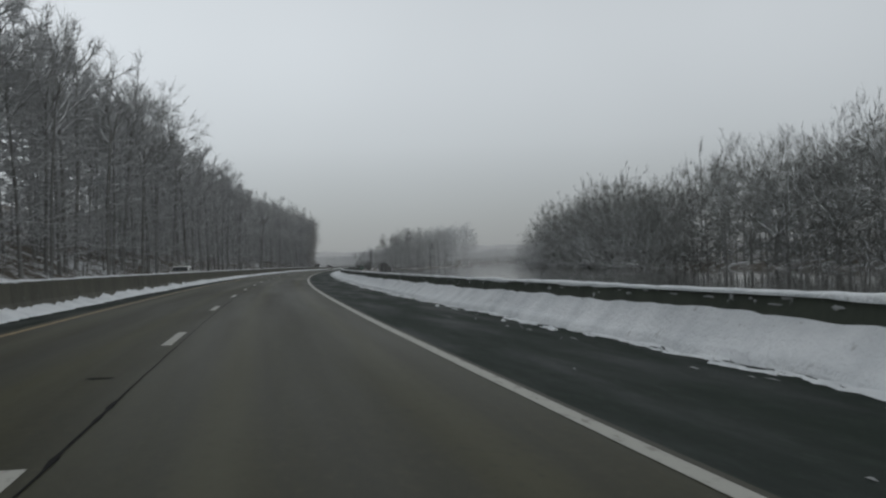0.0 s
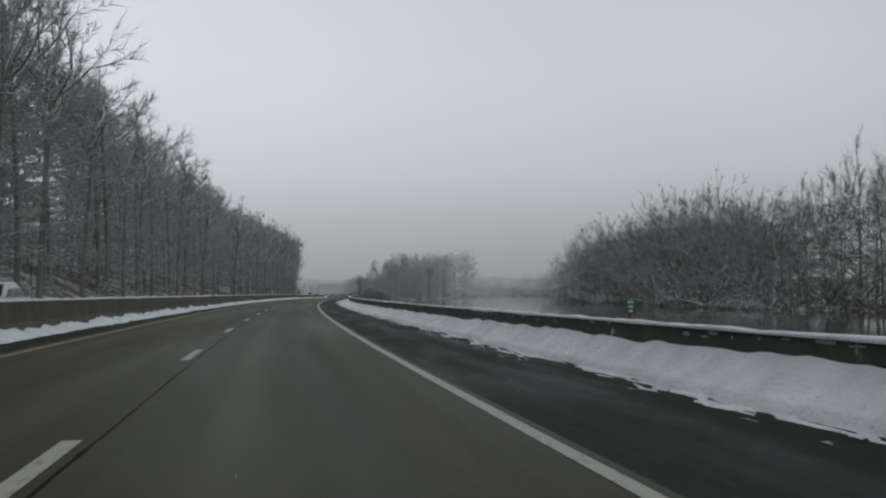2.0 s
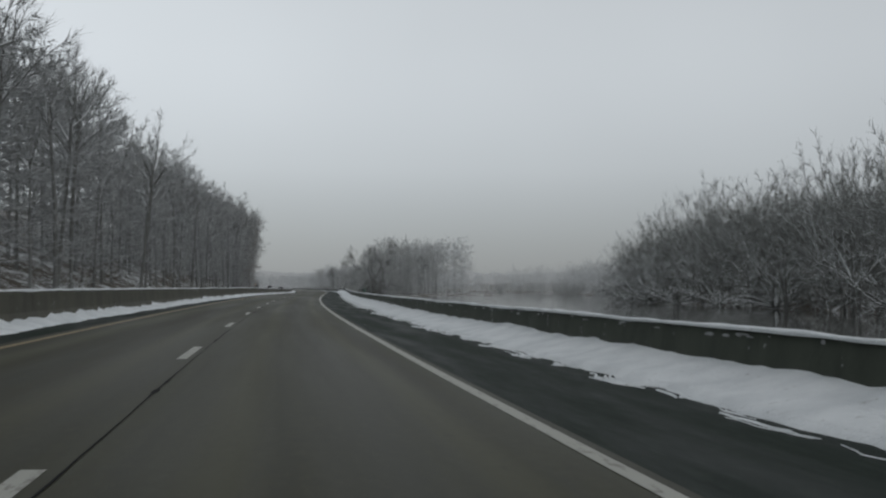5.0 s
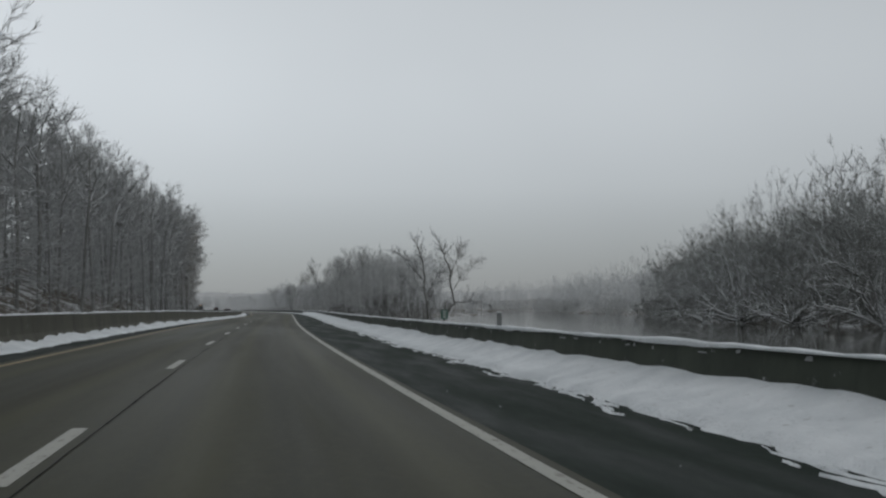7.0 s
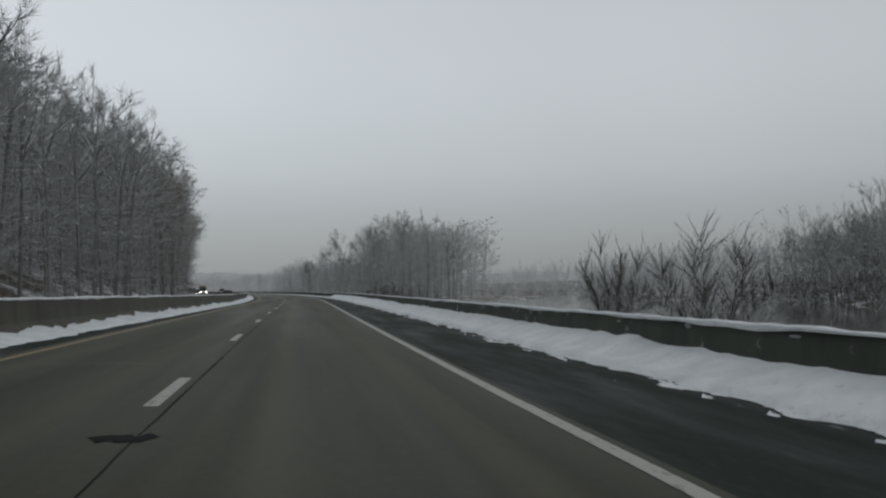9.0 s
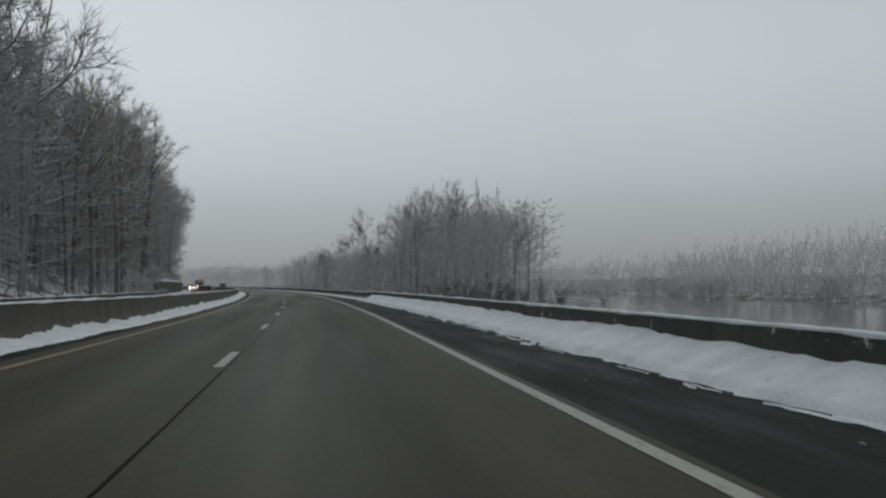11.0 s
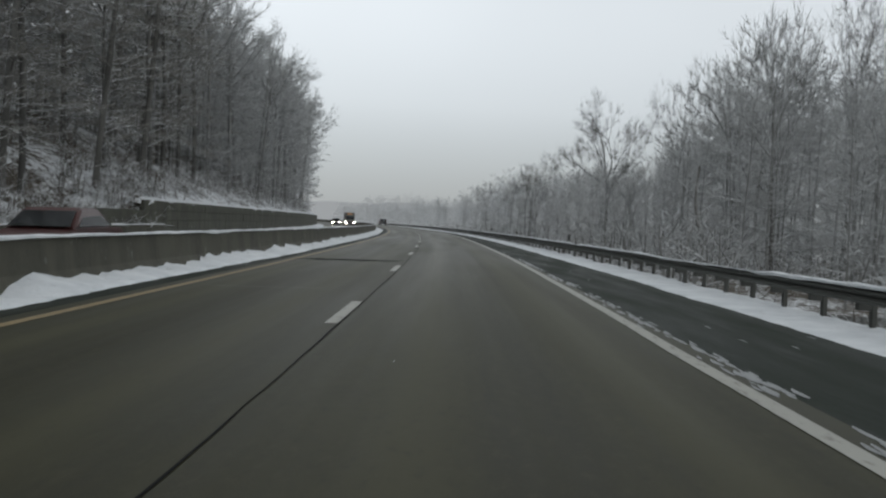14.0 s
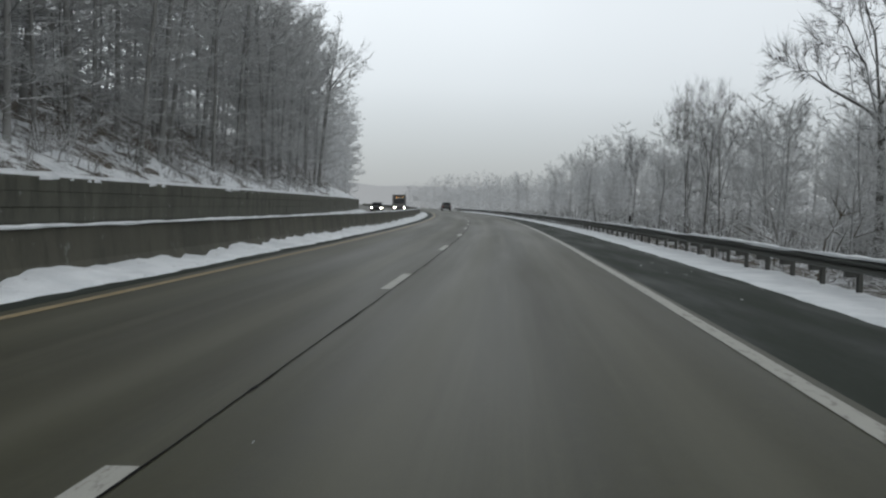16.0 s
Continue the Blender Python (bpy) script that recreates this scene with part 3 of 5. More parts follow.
rag2 = 0.10 * ripple(bs2 / 8.0, 0, 80) + 0.14 * ripple(bs2 / 1.6, 0, 81) + 0.14 * ripple(bs2 / 0.5, 0, 82)
berm("strip of ploughed snow along the median barrier", bs2, np.interp(bs2, [0, 200, 325, 360, 392, 418, 480], [-4.5, -4.42, -4.2, -4.0, -4.05, -4.2, -4.25]) + rag2, MEDIAN_L + 0.16 + 0 * bs2,
     0.20 + 0.09 * ripple(bs2 / 2.0, 0, 83) + 0.10 * ripple(bs2 / 0.6, 0, 84), 85, 0.12, M_SNOW_DIRTY)
bs3 = np.arange(RIGHT_END - 1.5, 680, 0.32)
rag3 = 0.16 * ripple(bs3 / 9.0, 0, 90) + 0.12 * ripple(bs3 / 2.0, 0, 91) + 0.06 * ripple(bs3 / 0.6, 0, 92)
berm("low snow strip under the steel guard rail", bs3, np.interp(bs3, [403, 412, 470, 560], [6.3, 6.2, 6.0, 6.2]) + rag3, 7.62 + 0.1 * ripple(bs3 / 1.3, 0, 98), 0.14 + 0.05 * ripple(bs3 / 2.0, 0, 93), 94, 0.05, M_SNOW)
bs4 = np.arange(0, 660, 0.8)
berm("snow along the outer edge of the opposite carriageway", bs4, -14.6 + 0.25 * ripple(bs4 / 3.0, 0, 95), -16.3 + 0 * bs4, 0.35 + 0.1 * ripple(bs4 / 3.0, 0, 96), 97, 0.08, M_SNOW_DIRTY)


# clumps of thrown snow sticking to the barrier's face
rnd5 = random.Random(29)
vs, fs, n0 = [], [], 0
for _ in range(420):
    s, z = 404 * rnd5.random() - 2, rnd5.uniform(0.68, 0.79)
    wide, tall = rnd5.uniform(0.04, 0.24), rnd5.uniform(0.012, 0.045)
    k = 10
    ring = np.linspace(0, 6.283, k, endpoint=False)
    wobble = np.array([rnd5.uniform(0.55, 1.0) for _ in range(k)])
    ss = np.concatenate([[s], s + wide * np.cos(ring) * wobble])
    zz = np.concatenate([[z], z + tall * np.sin(ring) * wobble])
    out = np.concatenate([[0.012], np.full(k, -0.004)])
    face = RIGHT_L - np.interp(zz, [0.33, 0.78], [0.15, 0.095])
    vs.append(at(ss, face - out, zz))
    fs += [(n0, n0 + 1 + i, n0 + 1 + (i + 1) % k) for i in range(k)]
    n0 += k + 1
tagged(new("snow_clumps", quick_mesh("snow_clumps", np.concatenate(vs), fs, M_SLUSH, smooth=True)), "small clumps of thrown snow stuck to the barrier", "snow", kind="stuff")


# slush scraps left on the shoulder
def scraps(seed, spans):
    rnd = random.Random(seed)
    vs, fs, n0 = [], [], 0
    for s0, s1, l0, l1, count, size in spans:
        for _ in range(count):
            s, l = rnd.uniform(s0, s1), rnd.uniform(l0, l1)
            ln, wd = size * rnd.uniform(0.4, 2.4), size * rnd.uniform(0.05, 0.22)
            k = 9
            ss = [s] + [s + ln * math.cos(a) * rnd.uniform(0.5, 1) for a in np.linspace(0, 6.28, k, endpoint=False)]
            ll = [l] + [l + wd * math.sin(a) * rnd.uniform(0.5, 1) for a in np.linspace(0, 6.28, k, endpoint=False)]
            vs.append(at(ss, ll, np.array([0.006 + 0.012 * rnd.random()] + [0.002] * k)))
            fs += [(n0, n0 + 1 + i, n0 + 1 + (i + 1) % k) for i in range(k)]
            n0 += k + 1
    ob = new("slush", quick_mesh("slush", np.concatenate(vs), fs, M_SLUSH, smooth=True))
    return tagged(ob, "thin scraps of slush on the asphalt shoulder", "slush", kind="stuff")


scraps(5, [(0, 400, 5.75, 6.3, 300, 0.12), (0, 400, 3.7, 5.6, 60, 0.05), (75, 110, 5.7, 6.2, 60, 0.2), (160, 200, 5.8, 6.5, 60, 0.2), (400, 640, 4.4, 6.0, 60, 0.15),
           (365, 376, 4.3, 5.2, 6, 0.18), (20, 470, -3.0, 3.3, 50, 0.04)])

# broken crust lying just off the snow bank's edge
rnd3 = random.Random(19)
vs, fs, n0 = [], [], 0
for _ in range(1000):
    s = 405 * rnd3.random()
    ln, off, wd = rnd3.uniform(0.2, 1.5), 0.36 * rnd3.random() ** 1.6, rnd3.uniform(0.010, 0.065)
    n = 8
    ss = np.linspace(s, s + ln, n)
    ll = np.interp(ss, bs, plough + ragged) - off + 0.08 * ripple(ss / 0.25, 0, 31)
    hw = wd * np.sin(np.linspace(0.15, 3.0, n)) * (0.7 + 0.6 * np.abs(ripple(ss / 0.2, 0, 32)))
    vs += [at(ss, ll - hw, np.full(n, 0.001)), at(ss, ll, np.full(n, 0.006 + wd * 0.4)), at(ss, ll + hw, np.full(n, 0.001))]
    i = n0 + np.arange(n - 1)
    fs += [np.stack([i, i + 1, i + n + 1, i + n], -1), np.stack([i + n, i + n + 1, i + 2 * n + 1, i + 2 * n], -1)]
    n0 += 3 * n
tagged(new("slush", quick_mesh("slush", np.concatenate(vs), np.concatenate(fs), M_SNOW_DIRTY, smooth=True)), "broken snow crust along the snow bank's edge", "slush", kind="stuff")

# streaks of slush beside the white edge line
rnd4 = random.Random(23)
vs, fs, n0 = [], [], 0
for _ in range(420):
    s = rnd4.choice((rnd4.uniform(407, 439), rnd4.uniform(407, 439), rnd4.uniform(366, 446)))
    l = float(np.interp(s, es, side_l)) + 0.24 + 0.04 * float(ripple(s / 5.0, 0, 44)) + rnd4.gauss(0, 0.06)
    if float(ripple(s / 2.2, 0, 45)) < (-0.2 if 407 < s < 439 else 0.3):
        continue
    n, ln, wd = 7, rnd4.uniform(0.12, 0.55), rnd4.uniform(0.008, 0.034)
    ss = np.linspace(s, s + ln, n)
    ll = l + 0.012 * ripple(ss / 0.3, 0, 46)
    hw = wd * np.sin(np.linspace(0.15, 3.0, n))
    vs += [at(ss, ll - hw, np.full(n, 0.001)), at(ss, ll, np.full(n, 0.004 + wd * 0.3)), at(ss, ll + hw, np.full(n, 0.001))]
    i = n0 + np.arange(n - 1)
    fs += [np.stack([i, i + 1, i + n + 1, i + n], -1), np.stack([i + n, i + n + 1, i + 2 * n + 1, i + 2 * n], -1)]
    n0 += 3 * n
tagged(new("slush", quick_mesh("slush", np.concatenate(vs), np.concatenate(fs), M_SLUSH, smooth=True)), "broken streaks of slush beside the white edge line", "slush", kind="stuff")

heap_s = np.arange(434, 466, 0.5)
berm("snow heaped over brush at the wall's end", heap_s, -15.78 + 0.10 * ripple(heap_s / 1.5, 0, 161), -17.5 + 0 * heap_s,
     0.8 * smooth(heap_s, 436, 446) * (1 - smooth(heap_s, 450, 464)) + 0.15 * ripple(heap_s / 1.2, 0, 162), 163, 0.22, M_SNOW_DIRTY)

# ---- steel guard rail ----
rail = tagged(new("guard_rail"), "weathered steel guard rail on posts, snow on top", "guard rail", kind="structure")
wave = [(0.0, 0.0), (0.03, 0.02), (0.08, 0.05), (0.08, 0.10), (0.02, 0.14), (0.02, 0.17), (0.08, 0.21), (0.08, 0.26), (0.03, 0.29), (0.0, 0.31)]
beam_pts = [(-a, 0.07 + 0.76 * z) for a, z in wave] + [(-a + 0.012, 0.07 + 0.76 * z) for a, z in wave[::-1]]
bm = bmesh.new()
fa = [bm.verts.new((x, 0.0, z)) for x, z in beam_pts]
fb = [bm.verts.new((x, 3.80, z)) for x, z in beam_pts]
for i in range(len(beam_pts)):
    j = (i + 1) % len(beam_pts)
    bm.faces.new((fa[i], fa[j], fb[j], fb[i]))
bmesh.ops.recalc_face_normals(bm, faces=bm.faces[:])
beam_mesh = mesh_of(bm, "beam", M_STEEL)
post_mesh = mesh_of(box_bm(-0.04, 0.04, -0.06, 0.06, -0.6, 0.70, 0.01), "post", M_POST)
block_mesh = mesh_of(box_bm(-0.10, 0.10, -0.07, 0.07, -0.17, 0.17, 0.01), "block", M_POST)
RAIL_L = 7.45
for k, s in enumerate(np.arange(RIGHT_END - 0.6, 700, 3.81)):
    lean = 0.5 * float(heading(s + 3.81) - heading(s))
    sub("beam", beam_mesh, rail, road_pose(s, RAIL_L - 0.16, 0.40 + 0.012 * float(ripple(k * 1.7, 0, 33)), lean))
    for half_step in (0.0, 1.905):
        q = road_pose(s + half_step, RAIL_L, 0.0)
        sub("post", post_mesh, rail, q @ pose(0.10, 0, 0, 0, 1.5 * float(ripple(k * 2.3 + half_step, 0, 34)), 0))
        sub("block", block_mesh, rail, q @ pose(-0.05, 0, 0.55))
snow_cap(RAIL_L - 0.15, RIGHT_END - 0.5, 700, 0.715, 110, "thin broken snow on top of the guard rail", 0.0, -0.35)

# ---- retaining wall of stacked concrete planks ----
wall = tagged(new("wall_west"), "old retaining wall of long stacked concrete planks", "retaining wall", kind="structure")
bm = box_bm(-0.16, 0.0, 0.004, 7.996, 0.008, 0.592, 0.0)
bmesh.ops.bevel(bm, geom=bm.edges[:], offset=0.012, segments=1, affect="EDGES")
plank_mesh = mesh_of(bm, "plank", M_WALL)
k = 0
for bay, s in enumerate(np.arange(WALL_FROM, WALL_TO, 8.0)):
    for c in range(min(3 + bay, 4)):
        k += 1
        sub("plank", plank_mesh, wall, road_pose(s, -16.15 - 0.035 * hashed(k, 1, 3), -0.15 + 0.6 * c, 0.25 * hashed(k, 2, 3)))
back = new("wall_backing", strip("wall_backing", np.arange(WALL_FROM + 9, WALL_TO + 2, 2.0), [-16.32, -16.32, -16.9], [-0.3, 2.2, 2.2], M_WALL))
back.parent = wall
ss = np.arange(WALL_FROM + 8.2, WALL_TO, 0.3)
lip = 2.27 + 0.06 * ripple(ss / 1.2, 0, 121) - 0.4 * (1 - smooth(ss, ss[0], ss[0] + 1.8))
over = -16.22 + 0.10 * ripple(ss / 1.5, 0, 122)
ob = new("snow_cap", strip("snow_cap", ss, [over, over - 0.02, over - 0.2, -16.8 + 0 * ss, -17.3 + 0 * ss], [lip - 0.12 - 0.1 * np.clip(ripple(ss / 0.9, 0, 123), 0, 1), lip + 0.03, lip + 0.12, lip + 0.2, lip + 0.1], M_SNOW_DIRTY, True))
tagged(ob, "snow spilling over the top of the retaining wall", "snow", kind="stuff")

# ---- trees ----
class Wood:
    """Collects tapered round limbs as triangles."""

    def __init__(self):
        self.v, self.f, self.n = [], [], 0

    def tube(self, pts, radii, sides):
        """A tube through the places; where the last radius is 0 it ends in a point."""
        pts = np.asarray(pts, float)
        d = np.gradient(pts, axis=0)
        d /= np.linalg.norm(d, axis=1, keepdims=True) + 1e-9
        ref = np.where(np.abs(d[:, 2:3]) > 0.9, np.array([[1.0, 0, 0]]), np.array([[0, 0, 1.0]]))
        a = np.cross(d, ref)
        a /= np.linalg.norm(a, axis=1, keepdims=True) + 1e-9
        b = np.cross(a, d)
        ang = np.arange(sides) * 2 * math.pi / sides + (math.pi / 2 if sides == 3 else 0.0)
        m = len(pts)
        pointed = radii[-1] == 0
        rings = m - 1 if pointed else m
        for i in range(rings):
            self.v.append(pts[i] + radii[i] * (np.cos(ang)[:, None] * a[i] + np.sin(ang)[:, None] * b[i]))
        n0 = self.n
        for i in range(rings - 1):
            for j in range(sides):
                p, q = n0 + i * sides + j, n0 + i * sides + (j + 1) % sides
                self.f += [(p, q, q + sides), (p, q + sides, p + sides)]
        if pointed:
            self.v.append(pts[-1:])
            tip = n0 + rings * sides
            last = n0 + (rings - 1) * sides
            self.f += [(last + j, last + (j + 1) % sides, tip) for j in range(sides)]
        self.n += rings * sides + (1 if pointed else 0)

    def twig(self, p, d, length, r, folded, rnd):
        """A thin pointed twig of one or two faces."""
        w = np.cross(d, (rnd.gauss(0, 1), rnd.gauss(0, 1), rnd.gauss(0, 1)))
        w *= r / (np.linalg.norm(w) + 1e-9)
        n = self.n
        if folded:
            up = np.cross(w, d)
            if up[2] < 0:
                up = -up
            self.v.append(np.array([p - w, p + up, p + w, p + d * length]))
            self.f += [(n, n + 1, n + 3), (n + 1, n + 2, n + 3)]
            self.n += 4
        else:
            self.v.append(np.array([p - w, p + w, p + d * length]))
            self.f.append((n, n + 1, n + 2))
            self.n += 3

    def arrays(self):
        return np.concatenate(self.v), np.array(self.f, np.int32)


def bend(p, d, length, steps, lift, jit, rnd):
    """Places along a limb that starts at p towards d and slowly turns up (lift) and wanders (jit)."""
    pts, d, step = [np.array(p, float)], np.array(d, float), length / steps
    for _ in range(steps):
        d = d + np.array([rnd.gauss(0, jit), rnd.gauss(0, jit), lift / steps + rnd.gauss(0, jit)])
        d /= np.linalg.norm(d)
        pts.append(pts[-1] + d * step)
    return np.array(pts)


def along(pts, u):
    x = u * (len(pts) - 1)
    i = min(int(x), len(pts) - 2)
    d = pts[i + 1] - pts[i]
    return pts[i] + d * (x - i), d / (np.linalg.norm(d) + 1e-9)


def grow(seed, height, spread, limbs, branches, twigs, low=0.2, girth=0.14, rise=(0.1, 1.2), stems=1, lean=0.02, thick=1.0, middle=0.56, leader=0.8):
    """One bare tree as arrays, the trunk with its limbs and the twigs of the crown: limbs, branches and twigs fill a rounded crown whose widest place is at middle."""
    rnd = random.Random(seed)
    trunk, crown = Wood(), Wood()
    zc, half = height * middle, height * (1 - middle)
    sag = height * (middle - low * 0.4)

    def reach(p, d, most):
        """How far a limb may go from p towards d before it leaves the crown."""
        step, far = most / 8.0, 0.0
        for _ in range(8):
            q = p + d * (far + step)
            v = q[2] - zc
            if (q[0] ** 2 + q[1] ** 2) / spread ** 2 + (v / half if v > 0 else v / sag * 0.8) ** 2 > 1:
                break
            far += step
        return max(far, most * 0.12)

    for st in range(stems):
        az0 = st * 2.4 + rnd.random() * 6
        tilt = lean + (0.16 + 0.2 * rnd.random() if stems > 1 else 0)
        h = height * leader * (1 if st == 0 else rnd.uniform(0.7, 0.95))
        base = np.array([0.25 * math.cos(az0), 0.25 * math.sin(az0), -0.4]) if stems > 1 else np.array([0, 0, -0.4])
        tp = bend(base, (tilt * math.cos(az0), tilt * math.sin(az0), 1), h + 0.4, 9, 0.3, 0.024, rnd)
        us = np.linspace(0, 1, 10)
        tr = girth * (1 if stems == 1 else 0.75) * (1 - us) ** 0.8 + 0.02
        tr[0] *= 1.3
        trunk.tube(tp, tr, 4)
        count = max(3, int(limbs / stems ** 0.7))
        for i in range(count):
            k = (i + rnd.random()) / count
            t = low + (0.99 - low) * k ** 0.9
            p, d = along(tp, t)
            az = i * 2.399 + rnd.uniform(-0.5, 0.5)
            up = rise[0] + (rise[1] - rise[0]) * k ** 1.4 + rnd.uniform(-0.22, 0.22)
            ld = np.array([math.cos(az) * math.cos(up), math.sin(az) * math.cos(up), math.sin(up)]) + d * 0.12
            ld /= np.linalg.norm(ld)
            ll = reach(p, ld, 1.15 * max(spread, half)) * (1.0 - 0.3 * rnd.random() ** 1.5)
            r0 = max(0.016, girth * 0.36 * (1 - t * leader) ** 0.6 * rnd.uniform(0.7, 1.1)) * min(thick, 1.6)
            lp = bend(p, ld, ll, 2, rnd.uniform(0.0, 0.35), 0.09, rnd)
            trunk.tube(lp, np.array([r0, r0 * 0.6, 0]), 3)
            nb = max(2, int(branches * (0.45 + 0.75 * ll / spread)))
            for b in range(nb):
                u = 0.15 + 0.83 * (b + rnd.random()) / nb
                q, dd = along(lp, min(u, 0.97))
                sidew = np.cross(dd, (0, 0, 1.0))
                sidew /= np.linalg.norm(sidew) + 1e-9
                sgn = 1 if b % 2 else -1
                bd = dd * 0.7 + sidew * sgn * rnd.uniform(0.5, 1.2) + np.array([0, 0, rnd.uniform(-0.35, 0.4)])
                bd /= np.linalg.norm(bd)
                bl = min((0.35 + ll * rnd.uniform(0.25, 0.5)) * (1.15 - 0.5 * u), 1.05 * reach(q, bd, spread) + 0.25)
                r1 = max(0.010 * min(thick, 3.0), r0 * 0.38)
                bp = np.array([q, q + bd * bl])
                crown.tube(bp, np.array([r1, 0]), 3)
                for w in range(max(2, int(twigs * (0.5 + 0.35 * bl)))):
                    q2, d2 = along(bp, min(0.97, 0.1 + 0.87 * rnd.random()))
                    td = d2 * 0.9 + np.array([rnd.gauss(0, 0.5), rnd.gauss(0, 0.5), rnd.gauss(0.08, 0.3)])
                    td /= np.linalg.norm(td)
                    tl = (0.25 + min(bl, 2.4) * rnd.uniform(0.15, 0.42)) * 1.75
                    r2 = max(0.011 * thick, r1 * 0.5) * 0.74
                    crown.twig(q2, td, tl, r2, False, rnd)
    return trunk.arrays(), crown.arrays()


def hardwood(seed, height, spread, fork, girth, boughs=4, side=14, levels=4, twigs=7, fine=1.0, open_out=0.6, stems=1, sprays=7, lift=0.12):
    """A bare broad-leaved tree: a straight bole, boughs that fork again and again into a rounded crown, and level snow-laden side branches below it."""
    rnd = random.Random(seed)
    wood, fuzz = Wood(), Wood()

    def turned(d, ang):
        w = np.cross(d, (rnd.gauss(0, 1), rnd.gauss(0, 1), rnd.gauss(0, 1)))
        w /= np.linalg.norm(w) + 1e-9
        return d * math.cos(ang) + w * math.sin(ang)

    def tuft(pts, count, length):
        for _ in range(count):
            q, d = along(pts, rnd.uniform(0.1, 0.98))
            td = turned(d, rnd.uniform(0.3, 1.0)) + np.array([0, 0, 0.08])
            fuzz.twig(q, td / np.linalg.norm(td), length * rnd.uniform(0.6, 1.5), 0.012 * fine, False, rnd)

    def bough(p, d, length, r, level):
        r_end = r * 0.68
        if level < 3:
            pts = bend(p, d, length, 3, lift, 0.085, rnd)
            wood.tube(pts, np.array([r, r * 0.88, r * 0.78, r_end]), 5 if level == 1 else 4)
        elif level < levels:
            pts = bend(p, d, length, 2, lift, 0.11, rnd)
            wood.tube(pts, np.array([r, r * 0.82, r_end]), 3)
        else:
            pts = bend(p, d, length, 1, lift, 0.11, rnd)
            wood.tube(pts, np.array([r, 0.0]), 3)
        if level >= 2:
            tuft(pts, int(twigs * (0.45 if level < levels else 1.0)) + 1, 1.0)
        if level < levels:
            for k in range(2):
                nd = turned(d, rnd.uniform(0.22, 0.62))
                bough(pts[-1], nd / np.linalg.norm(nd), length * rnd.uniform(0.62, 0.86), r_end * (0.86 if k == 0 else 0.7), level + 1)
            if rnd.random() < 0.75:
                q, dd = along(pts, rnd.uniform(0.35, 0.8))
                nd = turned(dd, rnd.uniform(0.55, 0.95))
                bough(q, nd / np.linalg.norm(nd), length * rnd.uniform(0.5, 0.7), r_end * 0.6, level + 1)

    for st in range(stems):
        a0 = st * 2.4 + rnd.random() * 6
        tilt = 0.02 if stems == 1 else rnd.uniform(0.10, 0.26)
        base = np.array([0.3 * math.cos(a0), 0.3 * math.sin(a0), -0.5]) if stems > 1 else np.array([0, 0, -0.5])
        bole = bend(base, (tilt * math.cos(a0), tilt * math.sin(a0), 1), height * fork + 0.5, 6, 0.2, 0.022, rnd)
        g = girth * (1.0 if stems == 1 else 0.72)
        wood.tube(bole, g * np.array([1.35, 1.0, 0.94, 0.88, 0.82, 0.76, 0.7]), 7)
        first = (1 - fork) * height * 0.40
        for k in range(boughs):
            az = a0 + k * 6.283 / boughs + rnd.uniform(-0.4, 0.4)
            out = open_out * (0.25 if k == 0 else rnd.uniform(0.6, 1.1))
            d = np.array([math.cos(az) * math.sin(out), math.sin(az) * math.sin(out), math.cos(out)])
            q, _d = along(bole, 1.0 if k < 2 else rnd.uniform(0.78, 0.97))
            bough(q, d, first * rnd.uniform(0.85, 1.1), g * 0.52, 1)
        for k in range(side // stems):
            u = rnd.uniform(0.16, 0.98)
            q, _d = along(bole, u)
            az = k * 2.399 + rnd.uniform(-0.5, 0.5)
            up = rnd.uniform(-0.12, 0.3)
            d = np.array([math.cos(az), math.sin(az), up])
            pts = bend(q, d / np.linalg.norm(d), spread * rnd.uniform(0.45, 0.95) * (0.75 + 0.3 * u), 2, 0.15, 0.13, rnd)
            wood.tube(pts, 0.036 * np.array([1, 0.75, 0]), 3)
            for b in range(sprays):
                qq, dd = along(pts, 0.2 + 0.78 * (b + rnd.random()) / sprays)
                flat = np.cross(dd, (0, 0, 1.0)) * (1 if b % 2 else -1)
                nd = dd * 0.75 + flat * rnd.uniform(0.4, 0.9) + np.array([0, 0, rnd.uniform(-0.1, 0.25)])
                nd /= np.linalg.norm(nd)
                long = rnd.uniform(0.6, 1.5)
                fuzz.twig(qq, nd, long, 0.02 * min(fine, 1.6), True, rnd)
                tuft(np.array([qq, qq + nd * long]), 2 + twigs // 4, 0.55)
    (wv, wf), (fv, ff) = wood.arrays(), fuzz.arrays()
    # bring the crown to its true height and width
    top = np.percentile(fv[:, 2], 99.7)
    wide = np.percentile(np.hypot(fv[:, 0], fv[:, 1]), 97)
    k = np.array([spread / wide, spread / wide, height / top])
    grow_out = lambda v: np.concatenate([v[:, :2] * np.where(v[:, 2:] > 0.5, 1 + (k[:2] - 1) * np.clip((v[:, 2:] - 0.5) / (0.3 * height), 0, 1), 1.0), v[:, 2:] * k[2]], 1)
    return (grow_out(wv), wf), (grow_out(fv), ff)


def tree_kind(spec, twig_material, trunk_material=None):
    (tv, tf), (cv, cf) = spec
    return quick_mesh("trunk", tv, tf, trunk_material or M_TRUNK, smooth=True), quick_mesh("crown", cv, cf, twig_material)


def plant(kind, m, label, group, name="tree", category="bare tree"):
    top = new(name)
    top.matrix_basis = m
    sub("trunk", kind[0], top)
    sub("crown", kind[1], top)
    return tagged(top, label, category, group)


